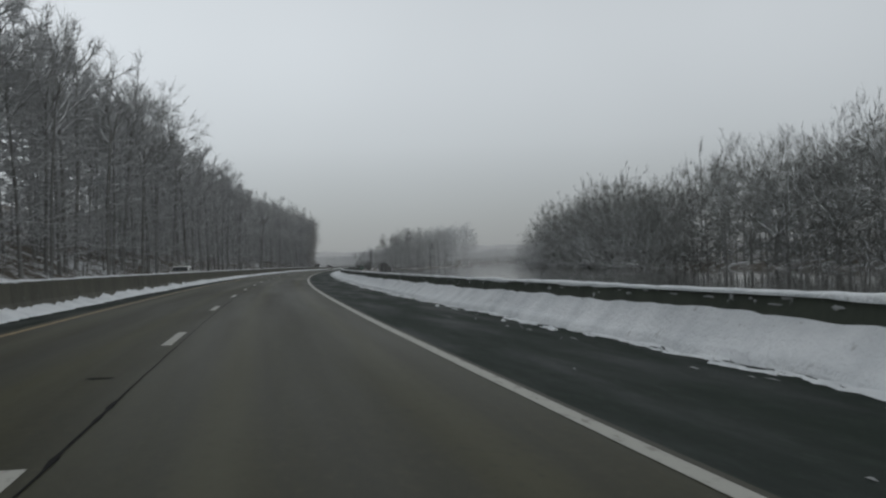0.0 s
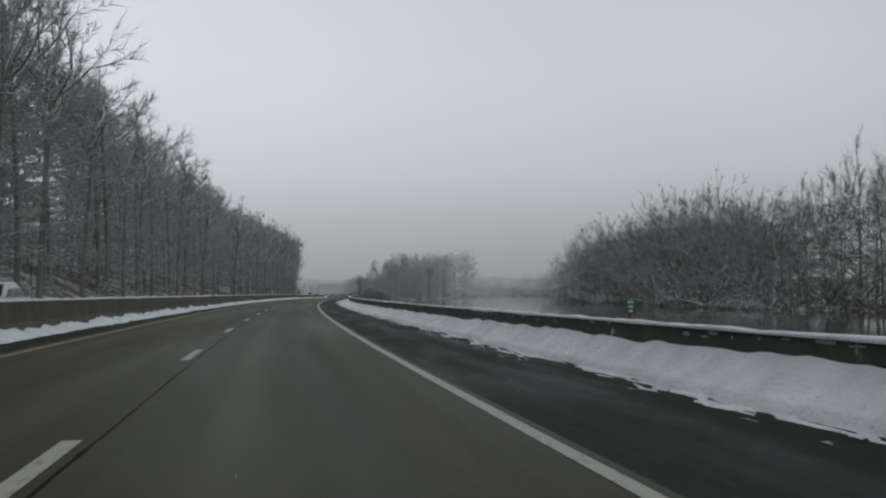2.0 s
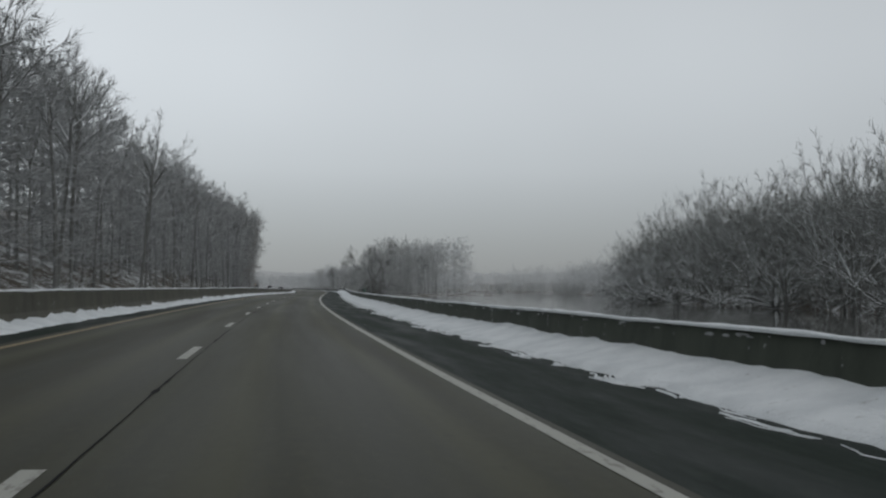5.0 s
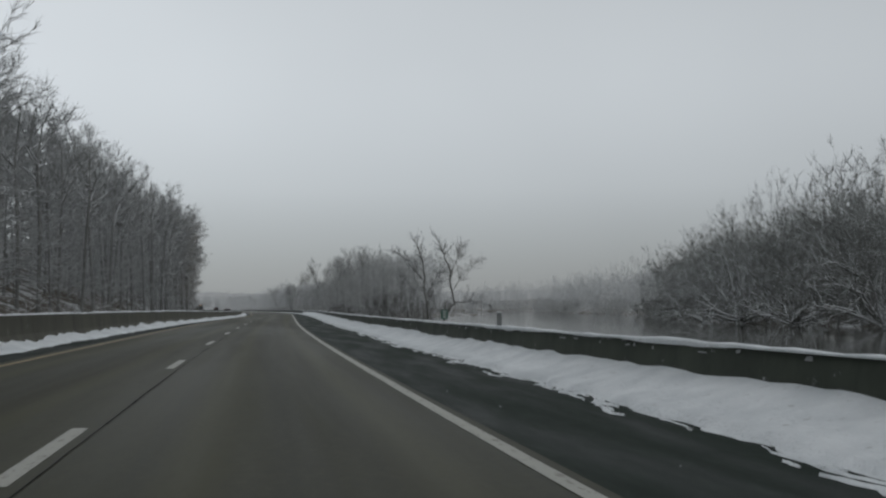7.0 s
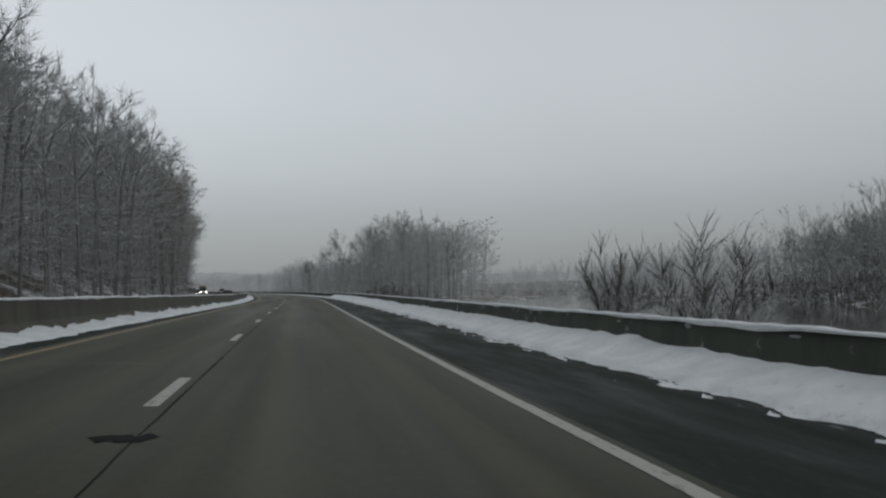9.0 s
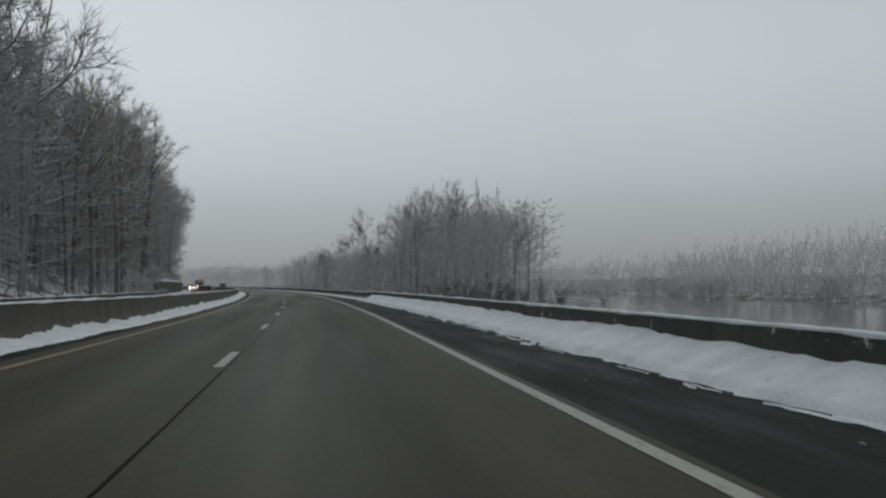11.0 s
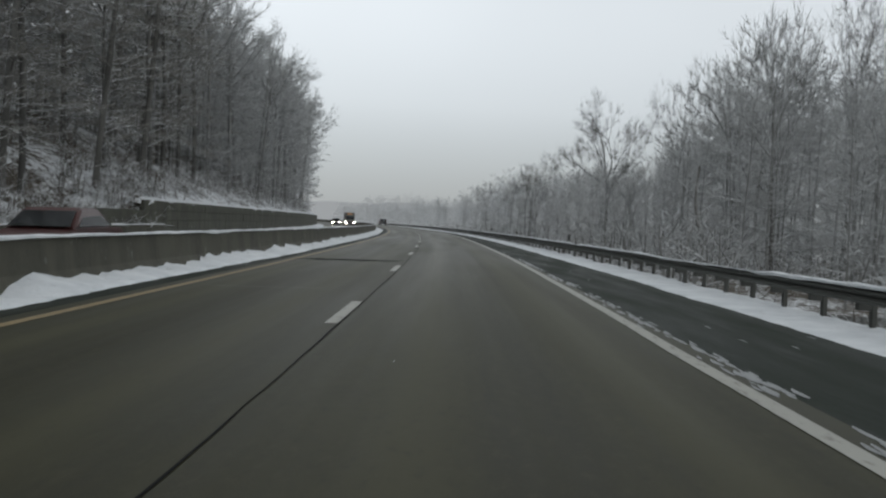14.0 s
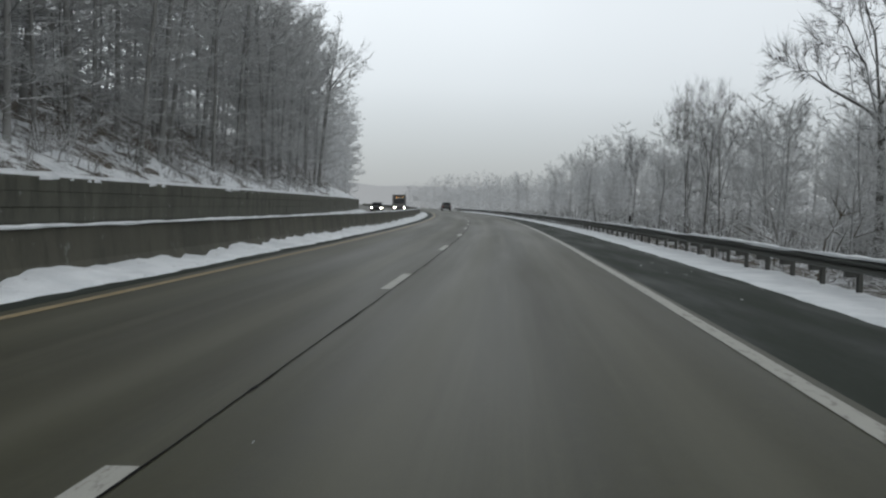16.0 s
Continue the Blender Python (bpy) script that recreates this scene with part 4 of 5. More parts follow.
def spot(s, l, turn, size, sink=0.0, tilt=0.0):
    x, y = plan(s, l)
    return pose(float(x), float(y), float(ground_z(s, l)) - sink, tilt, 0, turn) @ Matrix.Diagonal((size, size, size, 1))


def thicket(name, specs, places, material, label, category, stem_material=None):
    """Many trees as one object: places are (s, l, turn, size)."""
    vs, fs, which, n0 = [], [], [], 0
    for i, (s, l, turn, size) in enumerate(places):
        for k, (v, f) in enumerate(specs[i % len(specs)]):
            c, sn = math.cos(turn) * size, math.sin(turn) * size
            x, y = plan(s, l)
            w = np.empty_like(v)
            w[:, 0] = v[:, 0] * c - v[:, 1] * sn + x
            w[:, 1] = v[:, 0] * sn + v[:, 1] * c + y
            w[:, 2] = v[:, 2] * size + ground_z(s, l)
            vs.append(w)
            fs.append(f + n0)
            which.append(np.full(len(f), 1 - k, np.int32))
            n0 += len(v)
    me = quick_mesh(name, np.concatenate(vs), np.concatenate(fs), material)
    me.materials.append(stem_material or M_TRUNK)
    me.polygons.foreach_set("material_index", np.concatenate(which))
    ob = new(name, me)
    return tagged(ob, label, category, kind="stuff")


rnd = random.Random(11)
hill_specs = [hardwood(100 + i, 19.5 + 1.1 * i, 4.7 + 0.3 * i, 0.60 + 0.05 * (i % 3), 0.15 + 0.012 * i, 6, 50, 3, 16, 2.0, 0.95, sprays=5) for i in range(5)]
hill_kinds = [tree_kind(s, M_TWIG_BROWN) for s in hill_specs]
# the same trees with haze mixed into their bark and twig colours
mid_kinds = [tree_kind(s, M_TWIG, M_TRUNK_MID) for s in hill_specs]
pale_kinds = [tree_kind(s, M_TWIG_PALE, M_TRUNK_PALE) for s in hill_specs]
HILL = "tall bare hardwood with snow-laden branches on the hillside"
# the row nearest to the road, with a second one beside the wall
def hill_size(s):
    return rnd.uniform(0.82, 0.95 if 190 < s < 300 else 1.04) * float(np.interp(s, [75, 90, 150, 190, 255, 290], [1.22, 1.16, 1.12, 1.05, 1.06, 1.0]))


def front_size(s):
    return rnd.uniform(0.84, 0.98) * float(np.interp(s, [75, 90, 150, 190, 230, 252, 270, 290, 300, 330, 345, 365], [1.22, 1.16, 1.12, 1.05, 0.98, 0.86, 0.95, 0.94, 0.90, 0.89, 0.94, 1.03]))


for row, (l0, gap) in enumerate(((-18.0, 4.8), (-22.0, 6.4))):
    s = (25.0, 395.0)[row]
    while s < 610:
        back_off = 1.6 if s > WALL_FROM - 22 else 0.0
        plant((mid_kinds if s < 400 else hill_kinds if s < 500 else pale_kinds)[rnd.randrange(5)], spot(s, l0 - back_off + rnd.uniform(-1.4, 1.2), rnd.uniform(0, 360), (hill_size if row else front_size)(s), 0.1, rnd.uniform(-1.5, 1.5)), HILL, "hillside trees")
        s += gap * rnd.uniform(0.7, 1.35)
places, s = [], 60.0
while s < 395:
    places.append((s, -22.5 + rnd.uniform(-1.5, 1.2), rnd.uniform(0, 6.28), hill_size(s)))
    s += 6.0 * rnd.uniform(0.7, 1.35)
hill_back = [hardwood(130 + i, 19.5 + 1.5 * i, 5.2, 0.55 + 0.06 * (i % 2), 0.15, 6, 24, 3, 13, 3.0, 1.0, sprays=4) for i in range(3)]
thicket("hillside_wood", hill_back, places, M_TWIG, "second row of bare snow-laden trees on the hillside", "woodland", M_TRUNK_MID)

for s in np.arange(33, 56, 2.8):
    plant(mid_kinds[rnd.randrange(5)], spot(s, rnd.uniform(-20.5, -17.5), rnd.uniform(0, 360), rnd.uniform(1.0, 1.15), 0.1), HILL, "hillside trees")

coarse = [grow(150 + i, 20 + 1.2 * i, 4.9, 20, 5, 9, low=0.05, girth=0.11, rise=(-0.25, 0.75), thick=7.4, middle=0.55, leader=0.92) for i in range(4)]
places = []
for l0 in (-25.5, -29.5, -32.5, -35, -41, -48, -56):
    s = 440.0 if l0 < -40 else 400.0 if l0 == -32.5 else 300.0 if l0 == -35 else 20.0
    while s < (570 if l0 == -32.5 or l0 < -40 else 640):
        places.append((s, l0 + rnd.uniform(-2.3, 2.3), rnd.uniform(0, 6.28), rnd.uniform(0.8, 1.02) * float(np.interp(s, [75, 90, 150, 255, 290], [1.22, 1.16, 1.14, 1.12, 1.0]))))
        s += 6.3 * rnd.uniform(0.6, 1.4) * (1 if l0 > -33 else 1.5)
places += [(float(s), rnd.uniform(-27, -23), rnd.uniform(0, 6.28), rnd.uniform(1.2, 1.35)) for s in np.arange(30, 62, 2.5)]
places += [(rnd.uniform(452, 545), rnd.uniform(-40, -27), rnd.uniform(0, 6.28), rnd.uniform(0.75, 1.0)) for _ in range(26)]
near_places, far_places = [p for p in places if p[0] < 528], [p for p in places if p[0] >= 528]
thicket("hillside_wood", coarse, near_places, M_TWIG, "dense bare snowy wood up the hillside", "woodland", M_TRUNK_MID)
# the hillside's far end: mist painted on as pale twig colour
thicket("hillside_wood", coarse, far_places, M_TWIG_PALE, "bare wood at the hillside's far end, coloured pale for mist", "woodland", M_TRUNK_PALE)
sapling = [grow(160 + i, 9 + i, 3.6, 11, 4, 6, low=0.05, girth=0.05, rise=(-0.1, 0.9), thick=3.6, middle=0.5, leader=0.9) for i in range(3)]
places = [(20 + 360 * rnd.random(), rnd.uniform(-30, -18.5), rnd.uniform(0, 6.28), rnd.uniform(0.6, 1.1)) for _ in range(70)]
places += [(380 + 190 * rnd.random(), rnd.uniform(-33, -20.5), rnd.uniform(0, 6.28), rnd.uniform(0.6, 1.1)) for _ in range(100)]
thicket("undergrowth", sapling, places, M_TWIG, "snowy saplings under the hillside trees", "undergrowth")
places = []
for l0 in (-17, -21, -27, -34):
    s = 640.0
    while s < 900:
        places.append((s, l0 - 3 + rnd.uniform(-2, 2), rnd.uniform(0, 6.28), rnd.uniform(0.7, 1.0)))
        s += 9 * rnd.uniform(0.6, 1.4)
# the bend's mist is in the near-white twig colour
thicket("hillside_wood", coarse, places, M_TWIG_HAZE, "bare wood along the far bend, whitened in colour for mist", "woodland", M_TWIG_HAZE)

# brush along the foot of the hill
shrub_specs = [grow(300 + i, 1.9, 1.7, 7, 3, 5, low=0.08, girth=0.022, rise=(-0.1, 0.75), stems=3, thick=1.5, middle=0.45) for i in range(4)]
shrub_kinds = [tree_kind(s, M_BRUSH, M_BRUSH) for s in shrub_specs]
for i in range(150):
    s = (30 + 350 * i / 60 if i < 60 else 380 + 210 * (i - 60) / 90) + 3 * rnd.random()
    l = rnd.uniform(-19.5, -16.7) if s < WALL_FROM - 10 else rnd.uniform(-21.5, -17.2)
    plant(shrub_kinds[rnd.randrange(4)], spot(s, l, rnd.uniform(0, 360), rnd.uniform(0.6, 1.25)), "snow-covered tangled brush at the wood's foot", "brush", "shrub", "shrub")
places = []
for i in range(120):
    s = 380 + 250 * rnd.random()
    places.append((s, rnd.uniform(-24, -17.0) - (0.6 if s > WALL_FROM else 0), rnd.uniform(0, 6.28), rnd.uniform(0.4, 1.0)))
thicket("brush", shrub_specs, places, M_BRUSH, "snowy tangled brush covering the bank above the wall", "brush", M_BRUSH)

ps, pl = np.arange(370, 660, 0.7), np.linspace(-24.5, -16.75, 22)
PS, PL = np.meshgrid(ps, pl, indexing="ij")
px, py = plan(PS, PL)
lift = 0.13 * ripple(PS / 2.0, PL / 1.0, 151) + 0.13 * ripple(PS / 0.9, PL / 0.6, 152) + 0.03 - 0.03 * np.clip(-PL - 18.5, 0, 9)
patch = quick_mesh("snow_patches", np.stack([px, py, ground_z(PS, PL) + lift], -1).reshape(-1, 3), grid_faces(len(ps), len(pl)), M_SNOW_DIRTY, smooth=True)
tagged(new("snow_patches", patch), "patchy snow lying on the bank and above the wall", "snow", kind="stuff")

places = [(rnd.uniform(424, 466), rnd.uniform(-20.5, -16.6), rnd.uniform(0, 6.28), rnd.uniform(0.5, 1.1)) for _ in range(60)]
places += [(rnd.uniform(452, 474), rnd.uniform(-18.4, -16.5), rnd.uniform(0, 6.28), rnd.uniform(0.4, 0.8)) for _ in range(30)]
places += [(rnd.uniform(464, 580), rnd.uniform(-21.0, -16.9), rnd.uniform(0, 6.28), rnd.uniform(0.2, 0.5)) for _ in range(330)]
places += [(rnd.uniform(440, 468), rnd.uniform(-19.0, -16.45), rnd.uniform(0, 6.28), rnd.uniform(0.4, 0.8)) for _ in range(50)]
places += [(rnd.uniform(436, 461), rnd.uniform(-16.6, -15.8), rnd.uniform(0, 6.28), rnd.uniform(0.4, 0.85)) for _ in range(40)]
thicket("brush", shrub_specs, places, M_BRUSH, "snow-laden tangled brush above the wall and beside its end", "brush", M_BRUSH)

# ---- woods across the river ----
river_specs = [hardwood(200 + i, 16.5 + 1.0 * (i % 3), 9.0 + 0.4 * i, 0.20 + 0.04 * (i % 2), 0.26, 5, 18, 4, 9, 1.8, 1.15, 2, 8, -0.05) for i in range(4)]
river_specs += [hardwood(210 + i, 18 + i, 3.6, 0.5, 0.17, 4, 26, 4, 8, 1.5, 0.6) for i in range(2)]
river_kinds = [tree_kind(s, M_TWIG_RIVER, M_TRUNK_MID) for s in river_specs]
def river_kind(s):
    return rnd.randrange(4) if s > 210 or rnd.random() < 0.25 else 4 + rnd.randrange(2)


def river_size(s):
    return rnd.uniform(0.82, 1.05) * float(np.interp(s, [189, 191, 224, 226, 330, 345], [1.2, 0.98, 0.98, 1.2, 1.2, 0.97]))


s = 60.0
while s < 440:
    plant(river_kinds[river_kind(s)], spot(s, float(shore(s)) + rnd.uniform(0, 4), rnd.uniform(0, 360), river_size(s)), "spreading bare riverside tree with pale snowy limbs", "riverside trees")
    s += 6.8 * rnd.uniform(0.7, 1.3)
M_SNOWLIMB = bark_material("snow_lined_limbs", (0.16, 0.158, 0.150), (0.22, 0.218, 0.209), -0.25, 0.25, 0.9)
spreader = tree_kind(hardwood(241, 13.5, 9.5, 0.10, 0.42, 8, 10, 4, 4, 1.8, 1.35, 2, 6, -0.02), M_TWIG_RIVER, M_SNOWLIMB)
for q, size, turn in ((196, 0.8, 50), (224, 1.0, 0), (246, 0.9, 140), (284, 0.95, 75), (303, 1.05, 200), (322, 1.0, 310), (338, 1.1, 120), (351, 0.9, 20)):
    plant(spreader, spot(q, float(shore(q)) - 1.5, turn, size), "low spreading bare tree with snow-lined limbs over the water", "riverside trees")
river_back = [hardwood(220 + i, 16.8 + 0.8 * i, 8.6, 0.22, 0.24, 5, 14, 3, 13, 3.2, 1.15, 2, 5, -0.03) for i in range(4)]
river_back += [hardwood(230 + i, 18 + i, 4.0, 0.45, 0.17, 5, 18, 3, 13, 2.6, 0.7, sprays=5) for i in range(2)]
rows = [[] for _ in river_back]
for deep in (6.0, 11.0):
    s = 75.0
    while s < 420:
        rows[river_kind(s)].append((s, float(shore(s)) + deep + rnd.uniform(-2, 2), rnd.uniform(0, 6.28), river_size(s)))
        s += 6.6 * rnd.uniform(0.7, 1.3)
for spec, places in zip(river_back, rows):
    thicket("riverside_wood", [spec], places, M_TWIG_RIVER, "bare snowy trees behind the riverside row", "woodland", M_TRUNK_MID)
river_coarse = [grow(250 + i, 18.5 + i, 6.0, 24, 5, 13, low=0.04, girth=0.12, rise=(-0.1, 0.8), stems=1, thick=4.3, middle=0.52, leader=0.84) for i in range(4)]
places = []
for d in (5, 14):
    s = 40.0
    while s < 460:
        places.append((s, float(shore(s)) + d + rnd.uniform(-2.5, 2.5), rnd.uniform(0, 6.28), (rnd.uniform(0.55, 0.75) if d < 10 else rnd.uniform(0.74, 0.87)) * (1.18 if s < 190 else 0.96 if s < 225 else 1.12 if s < 335 else 0.94)))
        s += (5.6 if d < 10 else 7.0) * rnd.uniform(0.6, 1.4)
# dark twigs up to s = 335; beyond, mist is put into paler ones
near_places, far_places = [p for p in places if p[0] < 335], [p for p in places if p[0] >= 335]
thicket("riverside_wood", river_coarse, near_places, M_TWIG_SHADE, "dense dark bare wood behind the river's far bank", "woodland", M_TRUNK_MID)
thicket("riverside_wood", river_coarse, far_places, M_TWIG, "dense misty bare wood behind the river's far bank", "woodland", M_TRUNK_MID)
bank_shrubs = [grow(340 + i, 2.2, 1.6, 7, 3, 4, low=0.05, girth=0.03, rise=(0.1, 1.0), thick=4.0, middle=0.4) for i in range(3)]
places = [(30 + 440 * rnd.random(), 0, rnd.uniform(0, 6.28), rnd.uniform(1.2, 2.6)) for _ in range(200)]
places = [(s, float(shore(s)) + rnd.uniform(-4.5, 2.5), a, z) for s, l, a, z in places]
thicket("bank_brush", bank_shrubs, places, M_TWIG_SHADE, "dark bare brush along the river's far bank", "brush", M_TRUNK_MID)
places = [(470 + 330 * rnd.random(), 0, rnd.uniform(0, 6.28), rnd.uniform(1.6, 3.0)) for _ in range(80)]
places = [(s, float(shore(s)) + rnd.uniform(-5.0, 3.0), a, z) for s, l, a, z in places]
thicket("bank_brush", bank_shrubs, places, M_TWIG_PALE, "pale brush along the far shore", "brush", M_TWIG_PALE)
places = []
for d in (3, 9, 17):
    s = 460.0
    while s < 960:
        places.append((s, float(shore(s)) + d + rnd.uniform(-3, 3), rnd.uniform(0, 6.28), rnd.uniform(0.7, 1.0)))
        s += (5.5 if s < 620 else 9.0) * rnd.uniform(0.6, 1.4)
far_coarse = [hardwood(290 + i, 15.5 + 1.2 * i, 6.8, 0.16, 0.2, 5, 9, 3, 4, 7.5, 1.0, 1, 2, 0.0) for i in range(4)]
# mist over the far shore is put into this near-white twig colour
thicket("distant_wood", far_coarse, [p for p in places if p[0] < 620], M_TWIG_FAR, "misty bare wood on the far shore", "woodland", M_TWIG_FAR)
thicket("distant_wood", far_coarse, [p for p in places if p[0] >= 620], M_TWIG_FAR, "wood on the far shore, its colour paled for mist", "woodland", M_TWIG_FAR)

# ---- wood beyond the guard rail ----
verge_specs = hill_specs[:3] + [hardwood(270 + i, 16 + i, 4.0, 0.42, 0.13, 4, 16, 4, 10, 1.5, 0.7) for i in range(3)]
# three sets, each whiter than the last: growing mist painted into the trees
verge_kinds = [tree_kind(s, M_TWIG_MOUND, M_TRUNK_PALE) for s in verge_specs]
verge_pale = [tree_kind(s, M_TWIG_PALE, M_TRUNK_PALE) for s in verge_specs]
verge_hazed = [tree_kind(s, M_TWIG_HAZE, M_TWIG_PALE) for s in verge_specs]
VERGE = "bare snowy tree in the low wood beyond the guard rail"


def wood_top(s, l):
    """How high above the road the crowns of the low wood by the river reach: a ridge of tall trees slants away behind the lower ones along the road."""
    ridge, edge = 25 + 0.30 * (s - 500), 33 + 0.49 * (s - 460)
    low = float(np.interp(s, [455, 480, 500, 530, 560, 600, 640], [11.5, 11.0, 9.5, 11.0, 12.0, 12.5, 11.5]))
    tall = float(np.interp(s, [455, 465, 480, 500, 540, 600], [12.5, 17.0, 19.5, 21.0, 23.0, 25.0]))
    z = low + (tall - low) * float(smooth(l, ridge - 4, ridge + 7))
    return z + (6.5 - z) * float(smooth(l, edge - 2, edge + 4.5))


def wood_size(s, l, tree_height):
    return (wood_top(s, l) - float(ground_z(s, l))) / tree_height


for l0, gap, low_row in ((14.0, 8.0, 0.72), (19.0, 6.5, 0.9), (25.0, 6.0, 0.98)):
    s = 446.0 + l0 * 0.35
    while s < 640:
        l = l0 + rnd.uniform(-1.8, 1.8)
        k = rnd.randrange(6)
        if s < 477 and l0 < 24:
            s += gap
            continue
        plant((verge_kinds if s < 492 else verge_pale if s < 545 else verge_hazed)[k], spot(s, l, rnd.uniform(0, 360), wood_size(s, l, (19.5, 20.6, 21.7, 16, 17, 18)[k]) * low_row * rnd.uniform(0.62, 1.0), 0.1, rnd.uniform(-3, 3)), VERGE, "verge trees")
        s += gap * rnd.uniform(0.7, 1.4)
places = []
for l0 in (21, 27, 33, 42):
    s = 398.0 + (l0 - 1) / 0.55
    while s < 640:
        l = l0 + rnd.uniform(-2.5, 2.5)
        places.append((s, l, rnd.uniform(0, 6.28), wood_size(s, l, 20.0) * rnd.uniform(0.85, 1.03)))
        s += (5.0 if s < 500 else 7.0) * rnd.uniform(0.6, 1.4)
for l0 in (50, 58, 67, 77):
    s = 402.0 + (l0 - 1) / 0.46
    while s < 640:
        l = l0 + rnd.uniform(-3, 3)
        places.append((s, l, rnd.uniform(0, 6.28), wood_size(s, l, 20.0) * rnd.uniform(0.85, 1.03)))
        s += 6.5 * rnd.uniform(0.6, 1.4)
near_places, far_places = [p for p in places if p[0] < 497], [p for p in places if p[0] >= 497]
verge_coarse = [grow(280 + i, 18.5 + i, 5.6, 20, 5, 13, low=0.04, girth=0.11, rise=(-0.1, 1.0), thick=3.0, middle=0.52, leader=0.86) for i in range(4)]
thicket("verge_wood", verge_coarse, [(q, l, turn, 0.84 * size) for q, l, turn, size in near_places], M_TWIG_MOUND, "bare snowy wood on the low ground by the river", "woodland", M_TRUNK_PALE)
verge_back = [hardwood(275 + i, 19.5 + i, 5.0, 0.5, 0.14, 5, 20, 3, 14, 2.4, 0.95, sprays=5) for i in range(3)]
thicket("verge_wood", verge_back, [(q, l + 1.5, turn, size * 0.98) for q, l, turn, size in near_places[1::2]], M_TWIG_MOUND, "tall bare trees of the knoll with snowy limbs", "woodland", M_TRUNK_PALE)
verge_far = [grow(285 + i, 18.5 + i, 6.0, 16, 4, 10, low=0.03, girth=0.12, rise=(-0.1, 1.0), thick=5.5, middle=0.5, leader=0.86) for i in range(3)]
# from s = 497 on, haze is in the twig colour, whiter past 540
thicket("verge_wood", verge_far, [q for q in far_places if q[0] < 540], M_TWIG_PALE, "bare wood on the low ground by the river, haze in its colour", "woodland", M_TRUNK_PALE)
thicket("verge_wood", verge_far, [q for q in far_places if q[0] >= 540], M_TWIG_HAZE, "bare wood at the far end of the low ground, whitened for haze", "woodland", M_TWIG_PALE)
places = []
for l0 in (13, 18, 24, 31, 40, 50):
    s = 640.0
    while s < 900:
        places.append((s, l0 + rnd.uniform(-2.5, 2.5), rnd.uniform(0, 6.28), rnd.uniform(0.38, 0.62)))
        s += 9.0 * rnd.uniform(0.6, 1.4)
# colour whitened to stand in for the mist at the bend
thicket("verge_wood", verge_far, places, M_TWIG_HAZE, "bare wood lining the far bend, mist put into its colour", "woodland", M_TWIG_HAZE)
places = [(444 + 190 * rnd.random(), rnd.uniform(12, 38), rnd.uniform(0, 6.28), rnd.uniform(1.3, 2.3)) for _ in range(300)]
places = [p for p in places if p[0] - 444 > (p[1] - 12) * 0.8]
thicket("undergrowth", shrub_specs, places[::2], M_TWIG_MOUND, "grey bare undergrowth in the low wood", "undergrowth", M_TRUNK_PALE)
places = [(420 + 220 * rnd.random(), rnd.uniform(9.5, 24), rnd.uniform(0, 6.28), rnd.uniform(0.6, 1.3)) for _ in range(120)]
thicket("brush", shrub_specs, places, M_BRUSH, "brown snow-flecked brush below the guard rail", "brush", M_BRUSH)

# trees that stand out
oak = tree_kind(hardwood(401, 17.0, 5.4, 0.50, 0.28, 7, 5, 5, 7, 1.4, 1.25, lift=0.14), M_TWIG_DARK, M_TRUNK)
slim = tree_kind(hardwood(402, 18.0, 3.1, 0.48, 0.17, 4, 14, 5, 5, 1.2, 0.5, lift=0.25), M_TWIG_DARK, M_TRUNK)
plant(oak, spot(515, 21.4, 40, 1.08), "broad round-crowned bare tree rising above the wood", "verge trees")
plant(slim, spot(502.5, 25.3, 10, 1.04), "slender upright bare tree above the wood", "verge trees")
plant(slim, spot(469, 27.9, 100, 1.12), "tallest upright bare tree crowning the wood", "verge trees")
plant(slim, spot(465, 21.7, 220, 0.94), "tall upright bare tree at the wood's edge", "verge trees")
plant(slim, spot(469.5, 38.8, 170, 0.76), "slender leaning bare tree apart from the wood", "verge trees")
for q, away, size in ((524, 13.2, 0.59), (516.5, 12.6, 0.55), (511.5, 12.3, 0.47), (540, 17.0, 0.56), (556, 15.5, 0.56), (575, 14.0, 0.6)):
    plant(slim, spot(q, away, 37 * q % 360, size), "slender bare tree standing in front of the low wood", "verge trees")
plant(slim, spot(583, 26.3, 60, 0.95), "tall bare tree above the wood by the bend", "verge trees")
plant(oak, spot(471, -29.0, 70, 1.6), "broad-crowned bare tree topping the hillside wood", "hillside trees")


